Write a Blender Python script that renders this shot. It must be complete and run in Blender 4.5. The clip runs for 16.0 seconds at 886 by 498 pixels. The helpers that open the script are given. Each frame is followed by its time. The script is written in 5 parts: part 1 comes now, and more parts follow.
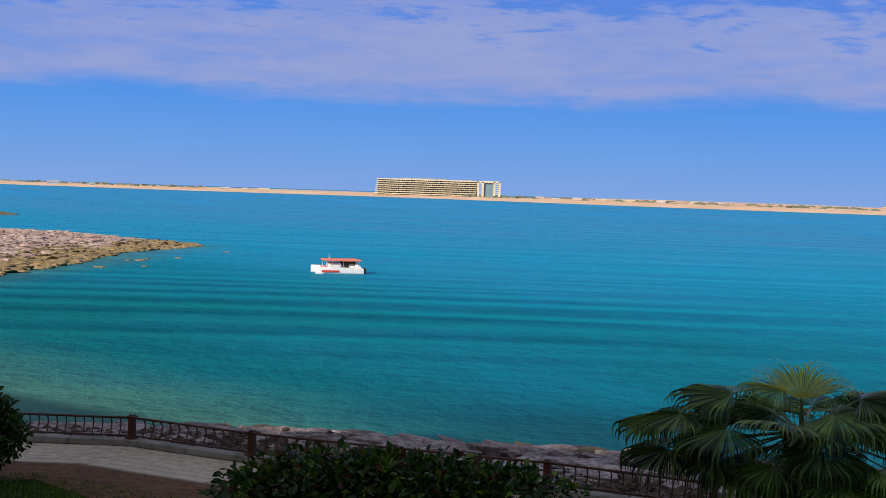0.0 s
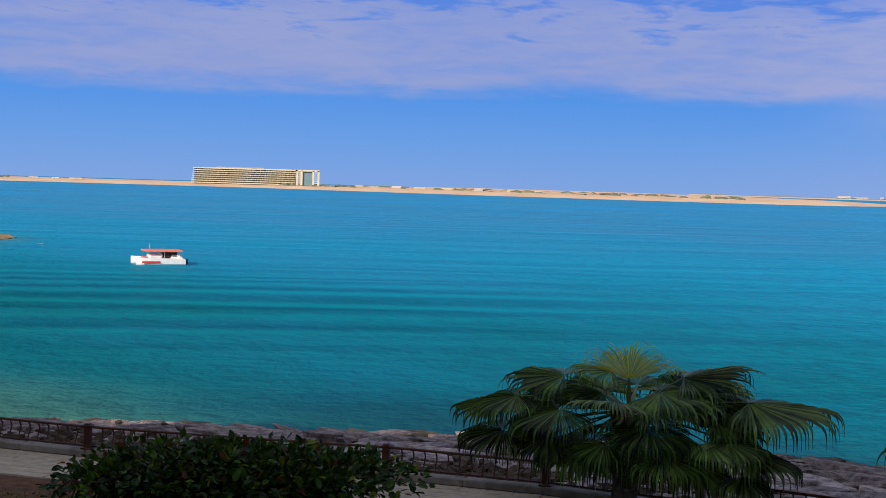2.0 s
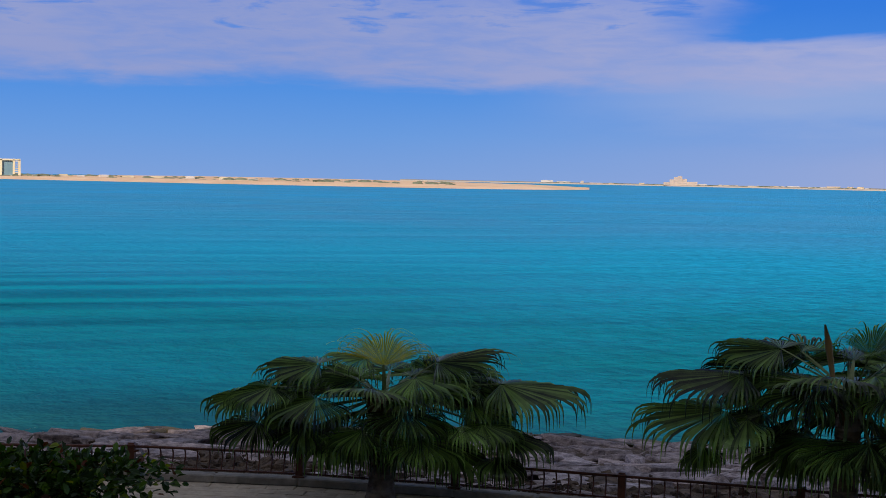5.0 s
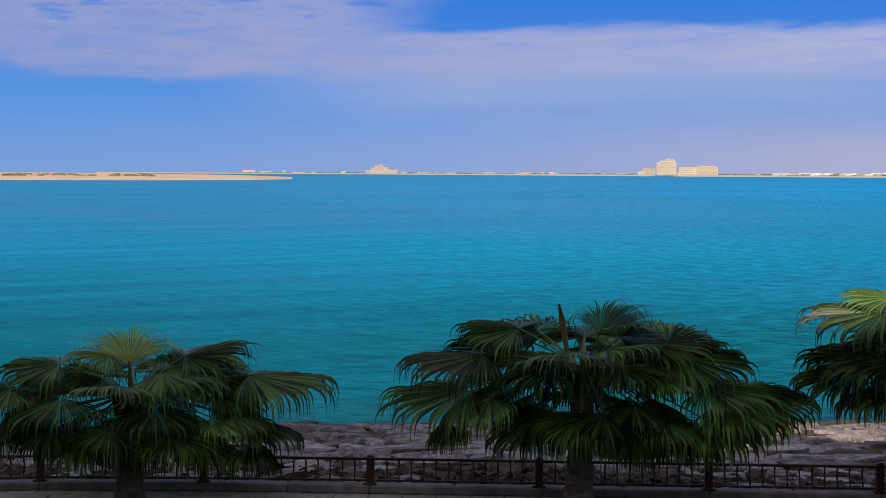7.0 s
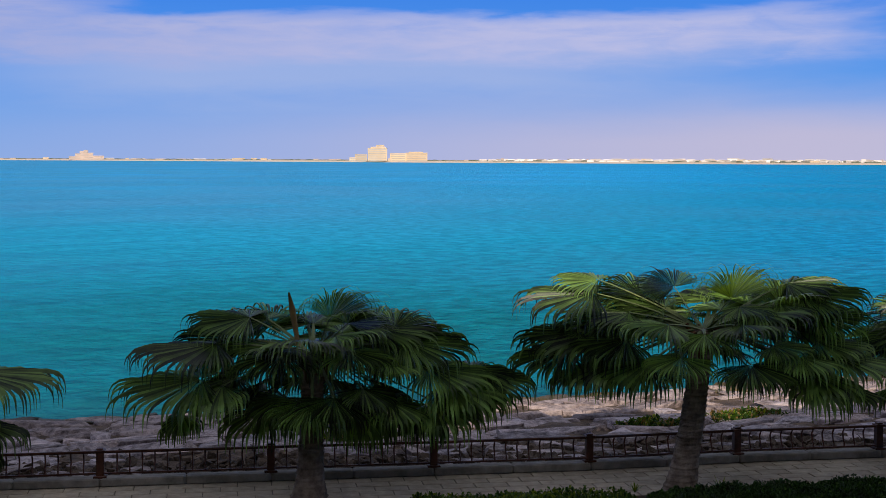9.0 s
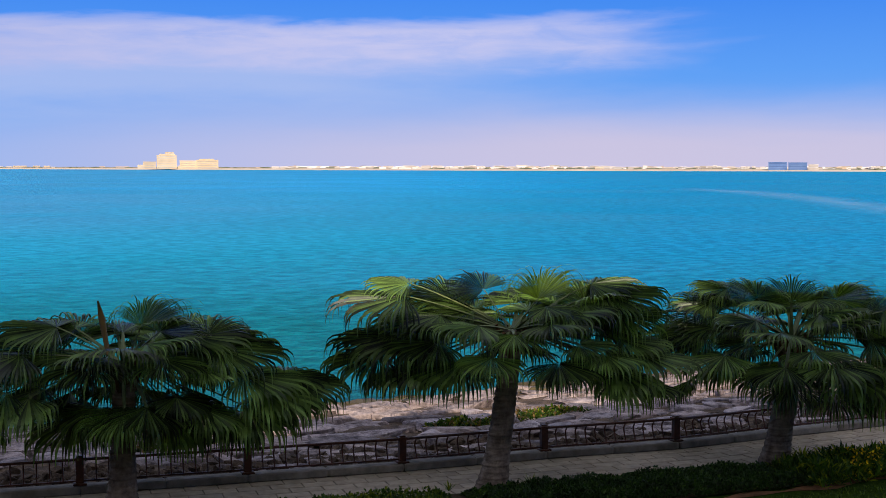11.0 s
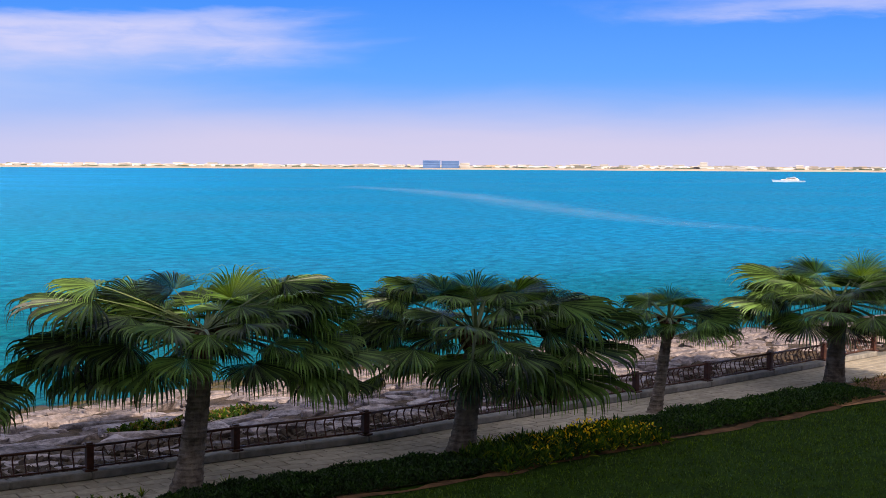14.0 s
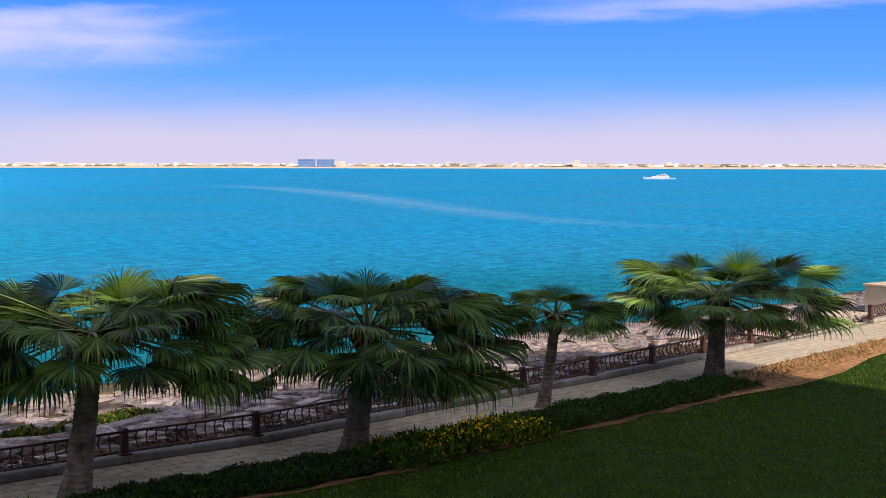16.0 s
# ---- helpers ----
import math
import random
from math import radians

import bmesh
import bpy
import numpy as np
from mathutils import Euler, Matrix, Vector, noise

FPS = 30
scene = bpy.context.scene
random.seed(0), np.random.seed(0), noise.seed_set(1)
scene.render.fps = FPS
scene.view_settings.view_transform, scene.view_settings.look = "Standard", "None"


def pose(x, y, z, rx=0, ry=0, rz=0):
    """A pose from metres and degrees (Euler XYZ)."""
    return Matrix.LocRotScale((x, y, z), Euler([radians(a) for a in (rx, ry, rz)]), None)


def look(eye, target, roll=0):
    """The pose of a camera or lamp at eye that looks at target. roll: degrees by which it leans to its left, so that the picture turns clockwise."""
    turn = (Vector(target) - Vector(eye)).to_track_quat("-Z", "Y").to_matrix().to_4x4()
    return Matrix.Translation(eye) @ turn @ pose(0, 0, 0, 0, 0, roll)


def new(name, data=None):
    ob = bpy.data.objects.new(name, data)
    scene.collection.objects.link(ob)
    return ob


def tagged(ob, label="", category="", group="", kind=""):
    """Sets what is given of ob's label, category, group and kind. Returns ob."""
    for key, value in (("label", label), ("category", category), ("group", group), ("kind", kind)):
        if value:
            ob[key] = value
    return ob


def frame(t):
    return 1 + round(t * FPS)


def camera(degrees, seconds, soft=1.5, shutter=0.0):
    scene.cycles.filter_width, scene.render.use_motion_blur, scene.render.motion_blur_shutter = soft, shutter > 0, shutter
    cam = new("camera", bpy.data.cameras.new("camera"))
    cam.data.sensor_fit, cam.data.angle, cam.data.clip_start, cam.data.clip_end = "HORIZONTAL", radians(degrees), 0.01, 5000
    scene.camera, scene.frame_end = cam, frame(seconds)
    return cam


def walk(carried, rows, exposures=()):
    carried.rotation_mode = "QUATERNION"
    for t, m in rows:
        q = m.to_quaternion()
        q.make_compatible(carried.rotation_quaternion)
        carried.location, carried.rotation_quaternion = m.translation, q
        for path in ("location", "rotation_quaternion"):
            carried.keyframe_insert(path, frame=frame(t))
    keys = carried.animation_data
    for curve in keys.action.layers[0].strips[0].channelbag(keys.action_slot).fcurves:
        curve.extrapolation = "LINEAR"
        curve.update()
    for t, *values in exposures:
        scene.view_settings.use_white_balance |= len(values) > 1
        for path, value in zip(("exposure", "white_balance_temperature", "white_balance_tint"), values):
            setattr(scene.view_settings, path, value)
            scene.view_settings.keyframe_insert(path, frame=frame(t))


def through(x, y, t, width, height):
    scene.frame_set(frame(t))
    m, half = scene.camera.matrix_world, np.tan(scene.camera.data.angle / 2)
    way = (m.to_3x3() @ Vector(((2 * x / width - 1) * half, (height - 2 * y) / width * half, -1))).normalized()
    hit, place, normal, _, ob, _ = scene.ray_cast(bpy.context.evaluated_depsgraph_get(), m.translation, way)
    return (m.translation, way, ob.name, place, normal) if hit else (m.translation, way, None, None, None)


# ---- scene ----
cam = camera(36.56, 16.0, soft=0.8)
# seconds, eye x y z, heading (to the left of +y), pitch (up), roll
ROWS = [
    (0, 2.66, 0.23, 8.27, 0.07, -2.48, 1.84),
    (0.5, 2.63, 0.12, 8.29, -1.62, -2.57, 1.83),
    (1, 2.52, -0.05, 8.28, -3.65, -2.62, 1.88),
    (1.5, 2.35, -0.24, 8.29, -6.07, -2.64, 1.90),
    (2, 2.11, -0.48, 8.31, -7.66, -2.73, 1.65),
    (2.5, 1.92, -0.69, 8.33, -9.31, -2.78, 1.73),
    (3, 1.78, -0.91, 8.36, -10.88, -2.77, 1.79),
    (3.2, 1.74, -0.88, 8.37, -12.02, -2.79, 1.66),
    (5.3, 1.21, 0.29, 8.28, -21.44, -3.01, 0.86),
    (5.5, 1.15, 0.32, 8.29, -22.58, -3.01, 0.68),
    (6, 0.89, 0.20, 8.30, -25.07, -3.02, 0.60),
    (6.5, 0.54, 0.19, 8.31, -29.42, -3.09, 0.45),
    (7, 0.13, 0.10, 8.32, -32.48, -3.32, 0.19),
    (7.5, -0.36, -0.08, 8.37, -36.45, -3.56, -0.05),
    (8, -0.54, -0.18, 8.39, -38.46, -3.77, -0.10),
    (8.5, -0.70, -0.41, 8.44, -40.71, -3.87, 0.05),
    (9, -0.72, -0.35, 8.46, -44.72, -3.88, 0.18),
    (9.2, -0.72, -0.29, 8.44, -46.23, -3.87, 0.21),
    (11.3, -1.31, -0.18, 8.42, -54.83, -3.59, 0.33),
    (11.5, -1.19, -0.22, 8.44, -55.88, -3.62, 0.56),
    (12, -1.35, -0.13, 8.45, -58.83, -3.58, 0.54),
    (12.5, -1.52, -0.03, 8.47, -61.04, -3.57, 0.46),
    (13, -1.66, 0.16, 8.46, -63.47, -3.58, 0.42),
    (13.5, -1.69, 0.33, 8.45, -65.09, -3.60, 0.35),
    (14, -1.74, 0.57, 8.43, -68.06, -3.62, 0.30),
    (14.5, -1.83, 0.63, 8.44, -69.45, -3.65, 0.26),
    (15, -1.87, 0.71, 8.43, -71.06, -3.67, 0.26),
    (15.5, -1.79, 0.84, 8.42, -72.16, -3.67, 0.19),
    (16, -1.93, 0.95, 8.43, -73.36, -3.67, 0.09),
]


def aim(x, y, z, heading, pitch, roll):
    h, p = radians(heading), radians(pitch)
    way = Vector((-math.sin(h) * math.cos(p), math.cos(h) * math.cos(p), math.sin(p)))
    return look(Vector((x, y, z)), Vector((x, y, z)) + way, roll)


walk(cam, [(row[0], aim(*row[1:])) for row in ROWS], [(0, -0.02, 6500, 10), (3, -0.05, 6500, 10), (6, -0.12, 6550, 10), (7.5, -0.1, 6600, 10), (9, 0.06, 6700, 11), (11.5, 0.27, 6850, 12), (16, 0.46, 6950, 12)])

# ---- world, sun ----
TRAVEL = Vector((0.62, 0.785, 0)).normalized()   # the way the sunlight goes, seen from above
SUN_UP = 28.0
NORMAL = Vector((0.575, 0.818, 0)).normalized()  # from the house to the sea
ALONG = Vector((0.818, -0.575, 0)).normalized()  # along the promenade
SEA = -1.5


def srgb(r, g, b):
    out = []
    for v in (r, g, b):
        v /= 255
        out.append(v / 12.92 if v < 0.04045 else ((v + 0.055) / 1.055) ** 2.4)
    return (*out, 1)


class Nodes:
    """Short hand for node trees."""

    def __init__(self, tree):
        self.t = tree

    def add(self, kind, **settings):
        n = self.t.nodes.new(kind)
        for k, v in settings.items():
            if k == "op":
                n.operation = v
            elif k == "mode":
                n.blend_type = v
            elif k == "dtype":
                n.data_type = v
            elif k == "interp":
                n.interpolation_type = v
        return n

    def link(self, a, b):
        self.t.links.new(a, b)

    def put(self, socket, v):
        if isinstance(v, bpy.types.NodeSocket):
            self.link(v, socket)
        else:
            socket.default_value = v

    def math(self, op, a, b=0.0, c=None):
        n = self.add("ShaderNodeMath", op=op)
        self.put(n.inputs[0], a)
        self.put(n.inputs[1], b)
        if c is not None:
            self.put(n.inputs[2], c)
        return n.outputs[0]

    def step(self, v, lo, hi, a=0.0, b=1.0):
        n = self.add("ShaderNodeMapRange", interp="SMOOTHSTEP")
        self.put(n.inputs[0], v)
        for i, x in enumerate((lo, hi, a, b)):
            self.put(n.inputs[i + 1], x)
        return n.outputs[0]

    def mix(self, f, a, b, mode="MIX"):
        n = self.add("ShaderNodeMix", dtype="RGBA", mode=mode)
        self.put(n.inputs[0], f)
        self.put(n.inputs[6], a)
        self.put(n.inputs[7], b)
        return n.outputs[2]

    def vec(self, x, y, z):
        n = self.add("ShaderNodeCombineXYZ")
        for i, v in enumerate((x, y, z)):
            self.put(n.inputs[i], v)
        return n.outputs[0]

    def split(self, v):
        n = self.add("ShaderNodeSeparateXYZ")
        self.put(n.inputs[0], v)
        return n.outputs

    def noise(self, v, scale, detail=4.0, rough=0.55, distort=0.0):
        n = self.add("ShaderNodeTexNoise")
        self.put(n.inputs["Vector"], v)
        n.inputs["Scale"].default_value = scale
        n.inputs["Detail"].default_value = detail
        n.inputs["Roughness"].default_value = rough
        n.inputs["Distortion"].default_value = distort
        return n.outputs[0]

    def ramp(self, v, stops):
        n = self.add("ShaderNodeValToRGB")
        self.put(n.inputs[0], v)
        els = n.color_ramp.elements
        while len(els) < len(stops):
            els.new(0.5)
        for e, (p, c) in zip(els, stops):
            e.position, e.color = p, c
        return n.outputs[0]


def make_world():
    w = bpy.data.worlds.new("sky")
    w.use_nodes = True
    scene.world = w
    n = Nodes(w.node_tree)
    w.node_tree.nodes.clear()
    out = n.add("ShaderNodeOutputWorld")
    bg = n.add("ShaderNodeBackground")
    n.link(bg.outputs[0], out.inputs[0])
    sky = n.add("ShaderNodeTexSky")
    sky.sky_type, sky.sun_disc = "NISHITA", False
    sky.sun_elevation = radians(SUN_UP)
    sky.sun_rotation = math.atan2(-TRAVEL.x, -TRAVEL.y)
    sky.air_density, sky.dust_density, sky.ozone_density = 1.0, 0.6, 2.0
    co = n.add("ShaderNodeTexCoord").outputs["Generated"]
    x, y, z = n.split(co)
    az = n.math("MULTIPLY", n.math("ARCTAN2", x, y), 57.2958)
    el = n.math("MULTIPLY", n.math("ARCSINE", z), 57.2958)
    base = n.mix(1.0, sky.outputs[0], (0.27, 0.23, 0.185, 1), "MULTIPLY")
    low = n.ramp(n.math("DIVIDE", el, 10.0), [(0.0, srgb(128, 166, 226)), (0.18, srgb(108, 160, 230)), (0.4, srgb(82, 148, 232)), (0.72, srgb(56, 128, 228)), (1.0, srgb(44, 116, 222))])
    base = n.mix(n.step(el, 9.0, 30.0), low, base)
    # clouds in long flat streaks
    streak = n.math("SUBTRACT", n.noise(n.vec(n.math("MULTIPLY", az, 0.10), n.math("MULTIPLY", el, 0.55), 1.3), 1.0, 6, 0.55, 0.3), 0.5)
    fine = n.math("SUBTRACT", n.noise(n.vec(n.math("MULTIPLY", az, 0.32), n.math("MULTIPLY", el, 1.7), 4.0), 1.0, 5, 0.6, 0.4), 0.5)
    e1 = n.math("ADD", el, n.math("MULTIPLY", streak, 2.0))
    e1 = n.math("ADD", e1, n.math("MULTIPLY", fine, 0.7))
    a1 = n.math("ADD", az, n.math("MULTIPLY", streak, 16.0))
    bank = n.math("MULTIPLY", n.step(e1, 3.5, 4.5), n.step(a1, 27.0, 36.0, 1.0, 0.0))
    holes = n.step(n.math("ADD", n.math("MULTIPLY", n.math("SUBTRACT", el, 6.6), 0.10), fine), 0.02, 0.22, 1.0, 0.25)
    bank = n.math("MULTIPLY", bank, holes)
    band = n.math("MULTIPLY", n.step(e1, 3.6, 4.7), n.step(e1, 5.7, 6.4, 1.0, 0.0))
    band = n.math("MULTIPLY", band, n.math("MULTIPLY", n.step(az, 22.0, 32.0), n.step(a1, 56.0, 66.0, 1.0, 0.0)))
    thin = n.math("MULTIPLY", n.step(e1, 5.9, 6.5), n.step(e1, 6.7, 7.4, 1.0, 0.0))
    thin = n.math("MULTIPLY", thin, n.step(a1, 74.0, 84.0, 0.0, 0.65))
    cloud = n.math("MAXIMUM", n.math("MAXIMUM", bank, band), thin)
    cloud = n.math("MULTIPLY", cloud, n.step(n.math("ADD", fine, streak), -0.4, 0.25, 0.5, 1.0))
    tint = n.mix(n.step(az, 10.0, 55.0), srgb(150, 163, 214), srgb(180, 186, 226))
    haze = n.math("MULTIPLY", n.step(n.math("ADD", el, n.math("MULTIPLY", streak, 1.2)), 0.6, 3.6, 0.85, 0.0), n.step(az, 14.0, 48.0))
    hazy = n.mix(n.step(az, 30.0, 62.0), srgb(160, 175, 222), srgb(194, 187, 212))
    veil = n.math("MULTIPLY", n.step(e1, 1.5, 3.4), n.step(e1, 3.9, 5.6, 0.75, 0.0))
    veil = n.math("MULTIPLY", veil, n.math("MULTIPLY", n.step(az, 20.0, 34.0), n.step(a1, 46.0, 64.0, 1.0, 0.0)))
    over = n.math("MULTIPLY", n.step(el, 10.0, 22.0), n.step(n.noise(co, 2.6, 5, 0.6, 0.4), 0.34, 0.6))
    base = n.mix(over, base, (0.46, 0.45, 0.46, 1))
    col = n.mix(haze, base, hazy)
    col = n.mix(veil, col, srgb(162, 180, 224))
    col = n.mix(cloud, col, tint)
    n.link(col, bg.inputs[0])
    bg.inputs[1].default_value = 1.0


make_world()
sun = new("sun", bpy.data.lights.new("sun", "SUN"))
sun.data.energy, sun.data.angle, sun.data.color = 4.8, radians(1.0), (1.0, 0.90, 0.76)
sun.matrix_world = look((0, 0, 0), TRAVEL * math.cos(radians(SUN_UP)) - Vector((0, 0, math.sin(radians(SUN_UP)))))


# ---- materials ----
def material(name, rough=0.6, metal=0.0, spec=0.5):
    m = bpy.data.materials.new(name)
    m.use_nodes = True
    n = Nodes(m.node_tree)
    b = m.node_tree.nodes["Principled BSDF"]
    b.inputs["Roughness"].default_value = rough
    b.inputs["Metallic"].default_value = metal
    b.inputs["Specular IOR Level"].default_value = spec
    return m, n, b


def bump(n, b, height, strength, distance):
    k = n.add("ShaderNodeBump")
    k.inputs["Strength"].default_value = strength
    k.inputs["Distance"].default_value = distance
    n.link(height, k.inputs["Height"])
    n.link(k.outputs[0], b.inputs["Normal"])


def surface(name, low, high, scale=4.0, rough=0.7, metal=0.0, spec=0.2, relief=0.3, depth=0.02, vary=0.25, stains=0.6, hue=None):
    """A mottled surface: grain, broad stains, and a tint for each object."""
    m, n, b = material(name, rough, metal, spec)
    co = n.add("ShaderNodeNewGeometry").outputs["Position"]
    grain = n.noise(co, scale, 6, 0.65)
    broad = n.noise(co, scale * 0.12, 3, 0.5)
    f = n.math("ADD", n.math("MULTIPLY", grain, 1.0 - stains * 0.5), n.math("MULTIPLY", broad, stains * 0.5))
    col = n.mix(n.step(f, 0.3, 0.7), low, high)
    rnd = n.add("ShaderNodeObjectInfo").outputs["Random"]
    tone = n.math("ADD", n.math("MULTIPLY", rnd, vary), 1.0 - vary / 2)
    col = n.mix(1.0, col, n.vec(tone, tone, tone), "MULTIPLY")
    if hue:  # some pieces lean towards another colour
        col = n.mix(n.math("FRACT", n.math("MULTIPLY", rnd, 7.31)), col, n.mix(1.0, col, hue, "MULTIPLY"))
    n.link(col, b.inputs["Base Color"])
    if relief:
        bump(n, b, grain, relief, depth)
    return m


def leafy(name, low, high, scale=3.0, rough=0.45, through=0.25, vary=0.35, spec=0.22):
    m, n, b = material(name, rough, 0.0, spec)
    geo = n.add("ShaderNodeNewGeometry")
    f = n.noise(geo.outputs["Position"], scale, 3, 0.6)
    rnd = n.math("ADD", n.math("MULTIPLY", geo.outputs["Random Per Island"], 0.6), n.math("MULTIPLY", n.add("ShaderNodeObjectInfo").outputs["Random"], 0.4))
    col = n.mix(n.step(n.math("ADD", n.math("MULTIPLY", f, 0.6), n.math("MULTIPLY", rnd, 0.4)), 0.25, 0.75), low, high)
    tone = n.math("ADD", n.math("MULTIPLY", rnd, vary), 1.0 - vary / 2)
    col = n.mix(1.0, col, n.vec(tone, tone, tone), "MULTIPLY")
    n.link(col, b.inputs["Base Color"])
    t = n.add("ShaderNodeBsdfTranslucent")
    n.link(n.mix(1.0, col, (2.6, 2.3, 0.5, 1), "MULTIPLY"), t.inputs[0])
    s = n.add("ShaderNodeMixShader")
    s.inputs[0].default_value = through
    out = m.node_tree.nodes["Material Output"]
    n.link(b.outputs[0], s.inputs[1])
    n.link(t.outputs[0], s.inputs[2])
    n.link(s.outputs[0], out.inputs[0])
    return m


def make_water():
    m, n, b = material("sea_water", 0.30, 0.0, 0.16)
    co = n.add("ShaderNodeNewGeometry").outputs["Position"]
    x, y, z = n.split(co)
    off = n.math("ADD", n.math("MULTIPLY", x, NORMAL.x), n.math("MULTIPLY", y, NORMAL.y))
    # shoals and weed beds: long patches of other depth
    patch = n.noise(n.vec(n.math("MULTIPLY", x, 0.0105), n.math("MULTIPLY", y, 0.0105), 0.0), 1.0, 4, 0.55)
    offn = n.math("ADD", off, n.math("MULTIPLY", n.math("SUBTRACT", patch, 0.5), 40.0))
    # the house's shade on the near-shore water, darkened in the colour
    shore_shade = n.math("MULTIPLY", n.step(n.math("ADD", off, n.math("MULTIPLY", patch, 8.0)), 52.0, 66.0, 1.0, 0.0), n.step(x, -6.0, 10.0, 0.0, 0.9))
    near = n.mix(shore_shade, (0.0, 0.118, 0.140, 1), (0.006, 0.052, 0.066, 1))
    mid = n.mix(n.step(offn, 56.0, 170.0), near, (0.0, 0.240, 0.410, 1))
    col = n.mix(n.step(offn, 120.0, 700.0), mid, (0.0, 0.300, 0.66, 1))
    col = n.mix(n.step(off, 700.0, 1900.0, 0.0, 0.5), col, (0.0, 0.215, 0.50, 1))
    # grey sheen mirrored from the cloud bank, put into the water colour
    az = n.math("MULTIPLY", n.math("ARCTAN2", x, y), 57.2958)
    cloud_sheen = n.math("MULTIPLY", n.step(offn, 90.0, 330.0, 0.0, 0.85), n.step(n.math("ADD", az, n.math("MULTIPLY", patch, 14.0)), 44.0, 66.0, 1.0, 0.0))
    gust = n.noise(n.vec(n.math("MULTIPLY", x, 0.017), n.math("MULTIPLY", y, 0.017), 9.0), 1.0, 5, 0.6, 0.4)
    cloud_sheen = n.math("MULTIPLY", cloud_sheen, n.step(gust, 0.36, 0.62, 0.62, 1.1))
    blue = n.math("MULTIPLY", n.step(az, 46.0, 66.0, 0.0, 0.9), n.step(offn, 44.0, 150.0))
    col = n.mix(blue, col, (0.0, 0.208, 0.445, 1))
    col = n.mix(cloud_sheen, col, (0.042, 0.232, 0.435, 1))
    # yellow-green shallows round the jetty
    dx = n.math("SUBTRACT", x, n.math("ADD", -46.0, n.math("MULTIPLY", n.math("SUBTRACT", y, 100.0), 0.07)))
    shoal = n.math("MULTIPLY", n.step(n.math("ADD", dx, n.math("MULTIPLY", gust, 8.0)), 4.0, 15.0, 0.55, 0.0), n.math("MULTIPLY", n.step(y, 70.0, 100.0), n.step(y, 200.0, 225.0, 1.0, 0.0)))
    col = n.mix(shoal, col, (0.085, 0.15, 0.11, 1))
    # green weed and sand showing through beside the lawn
    weed = n.math("MULTIPLY", n.step(n.math("ADD", off, n.math("MULTIPLY", gust, 14.0)), 46.0, 62.0, 0.6, 0.0), n.step(x, -6.0, 8.0, 1.0, 0.0))
    col = n.mix(weed, col, (0.085, 0.165, 0.085, 1))
    col = n.mix(n.step(patch, 0.40, 0.62, 0.0, 0.35), col, (0.0, 0.195, 0.36, 1))
    # ripples, chop and slow swell
    r0 = n.noise(n.vec(n.math("MULTIPLY", x, 0.9), n.math("MULTIPLY", y, 0.9), 0.0), 1.0, 3, 0.6)
    r1 = n.noise(n.vec(n.math("MULTIPLY", x, 0.30), n.math("MULTIPLY", y, 0.32), 1.0), 1.0, 4, 0.6, 0.3)
    r2 = n.noise(n.vec(n.math("MULTIPLY", x, 0.08), n.math("MULTIPLY", y, 0.08), 2.0), 1.0, 3, 0.5)
    r3 = n.noise(n.vec(n.math("MULTIPLY", x, 0.012), n.math("MULTIPLY", y, 0.085), 5.0), 1.0, 1, 0.4, 0.5)
    h = n.math("ADD", n.math("MULTIPLY", r1, n.step(az, 15.0, 45.0, 1.0, 2.0)), n.math("ADD", n.math("MULTIPLY", r2, 1.1), n.math("MULTIPLY", r3, n.step(az, 28.0, 46.0, 4.8, 0.3))))
    h = n.math("ADD", h, n.math("MULTIPLY", r0, n.step(az, 20.0, 48.0, 0.7, 1.7)))
    # the low swell that a boat has left in the bay
    swell = n.math("SINE", n.math("ADD", n.math("MULTIPLY", y, 0.56), n.math("ADD", n.math("MULTIPLY", r3, 7.0), n.math("MULTIPLY", n.math("MULTIPLY", x, x), 0.0011))))
    where = n.math("MULTIPLY", n.math("MULTIPLY", n.step(y, 66.0, 92.0), n.step(y, 120.0, 165.0, 1.0, 0.0)), n.step(n.math("SUBTRACT", x, n.math("MULTIPLY", y, 0.18)), -14.0, 24.0, 1.0, 0.0))
    h = n.math("ADD", h, n.math("MULTIPLY", n.math("MULTIPLY", swell, where), 1.25))
    # light and dark of the wavelets put into the colour, brighter on some bearings
    w1 = n.noise(n.vec(n.math("MULTIPLY", x, 0.5), n.math("MULTIPLY", y, 0.5), 3.0), 1.0, 5, 0.6, 0.3)
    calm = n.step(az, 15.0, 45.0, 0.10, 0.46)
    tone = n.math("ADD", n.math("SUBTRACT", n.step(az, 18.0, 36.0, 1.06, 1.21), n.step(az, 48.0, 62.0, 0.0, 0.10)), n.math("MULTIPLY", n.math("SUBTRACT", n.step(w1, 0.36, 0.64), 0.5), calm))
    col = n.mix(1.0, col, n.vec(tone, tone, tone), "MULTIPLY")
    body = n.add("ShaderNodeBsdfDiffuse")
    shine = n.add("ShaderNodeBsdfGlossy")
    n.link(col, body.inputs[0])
    shine.inputs[0].default_value = (0.62, 0.82, 0.95, 1)
    shine.inputs[1].default_value = 0.22
    k = n.add("ShaderNodeBump")
    k.inputs["Strength"].default_value = 0.48
    k.inputs["Distance"].default_value = 1.0
    n.link(h, k.inputs["Height"])
    n.link(k.outputs[0], body.inputs["Normal"])
    n.link(k.outputs[0], shine.inputs["Normal"])
    lay = n.add("ShaderNodeLayerWeight")
    lay.inputs[0].default_value = 0.25
    n.link(k.outputs[0], lay.inputs["Normal"])
    mixed = n.add("ShaderNodeMixShader")
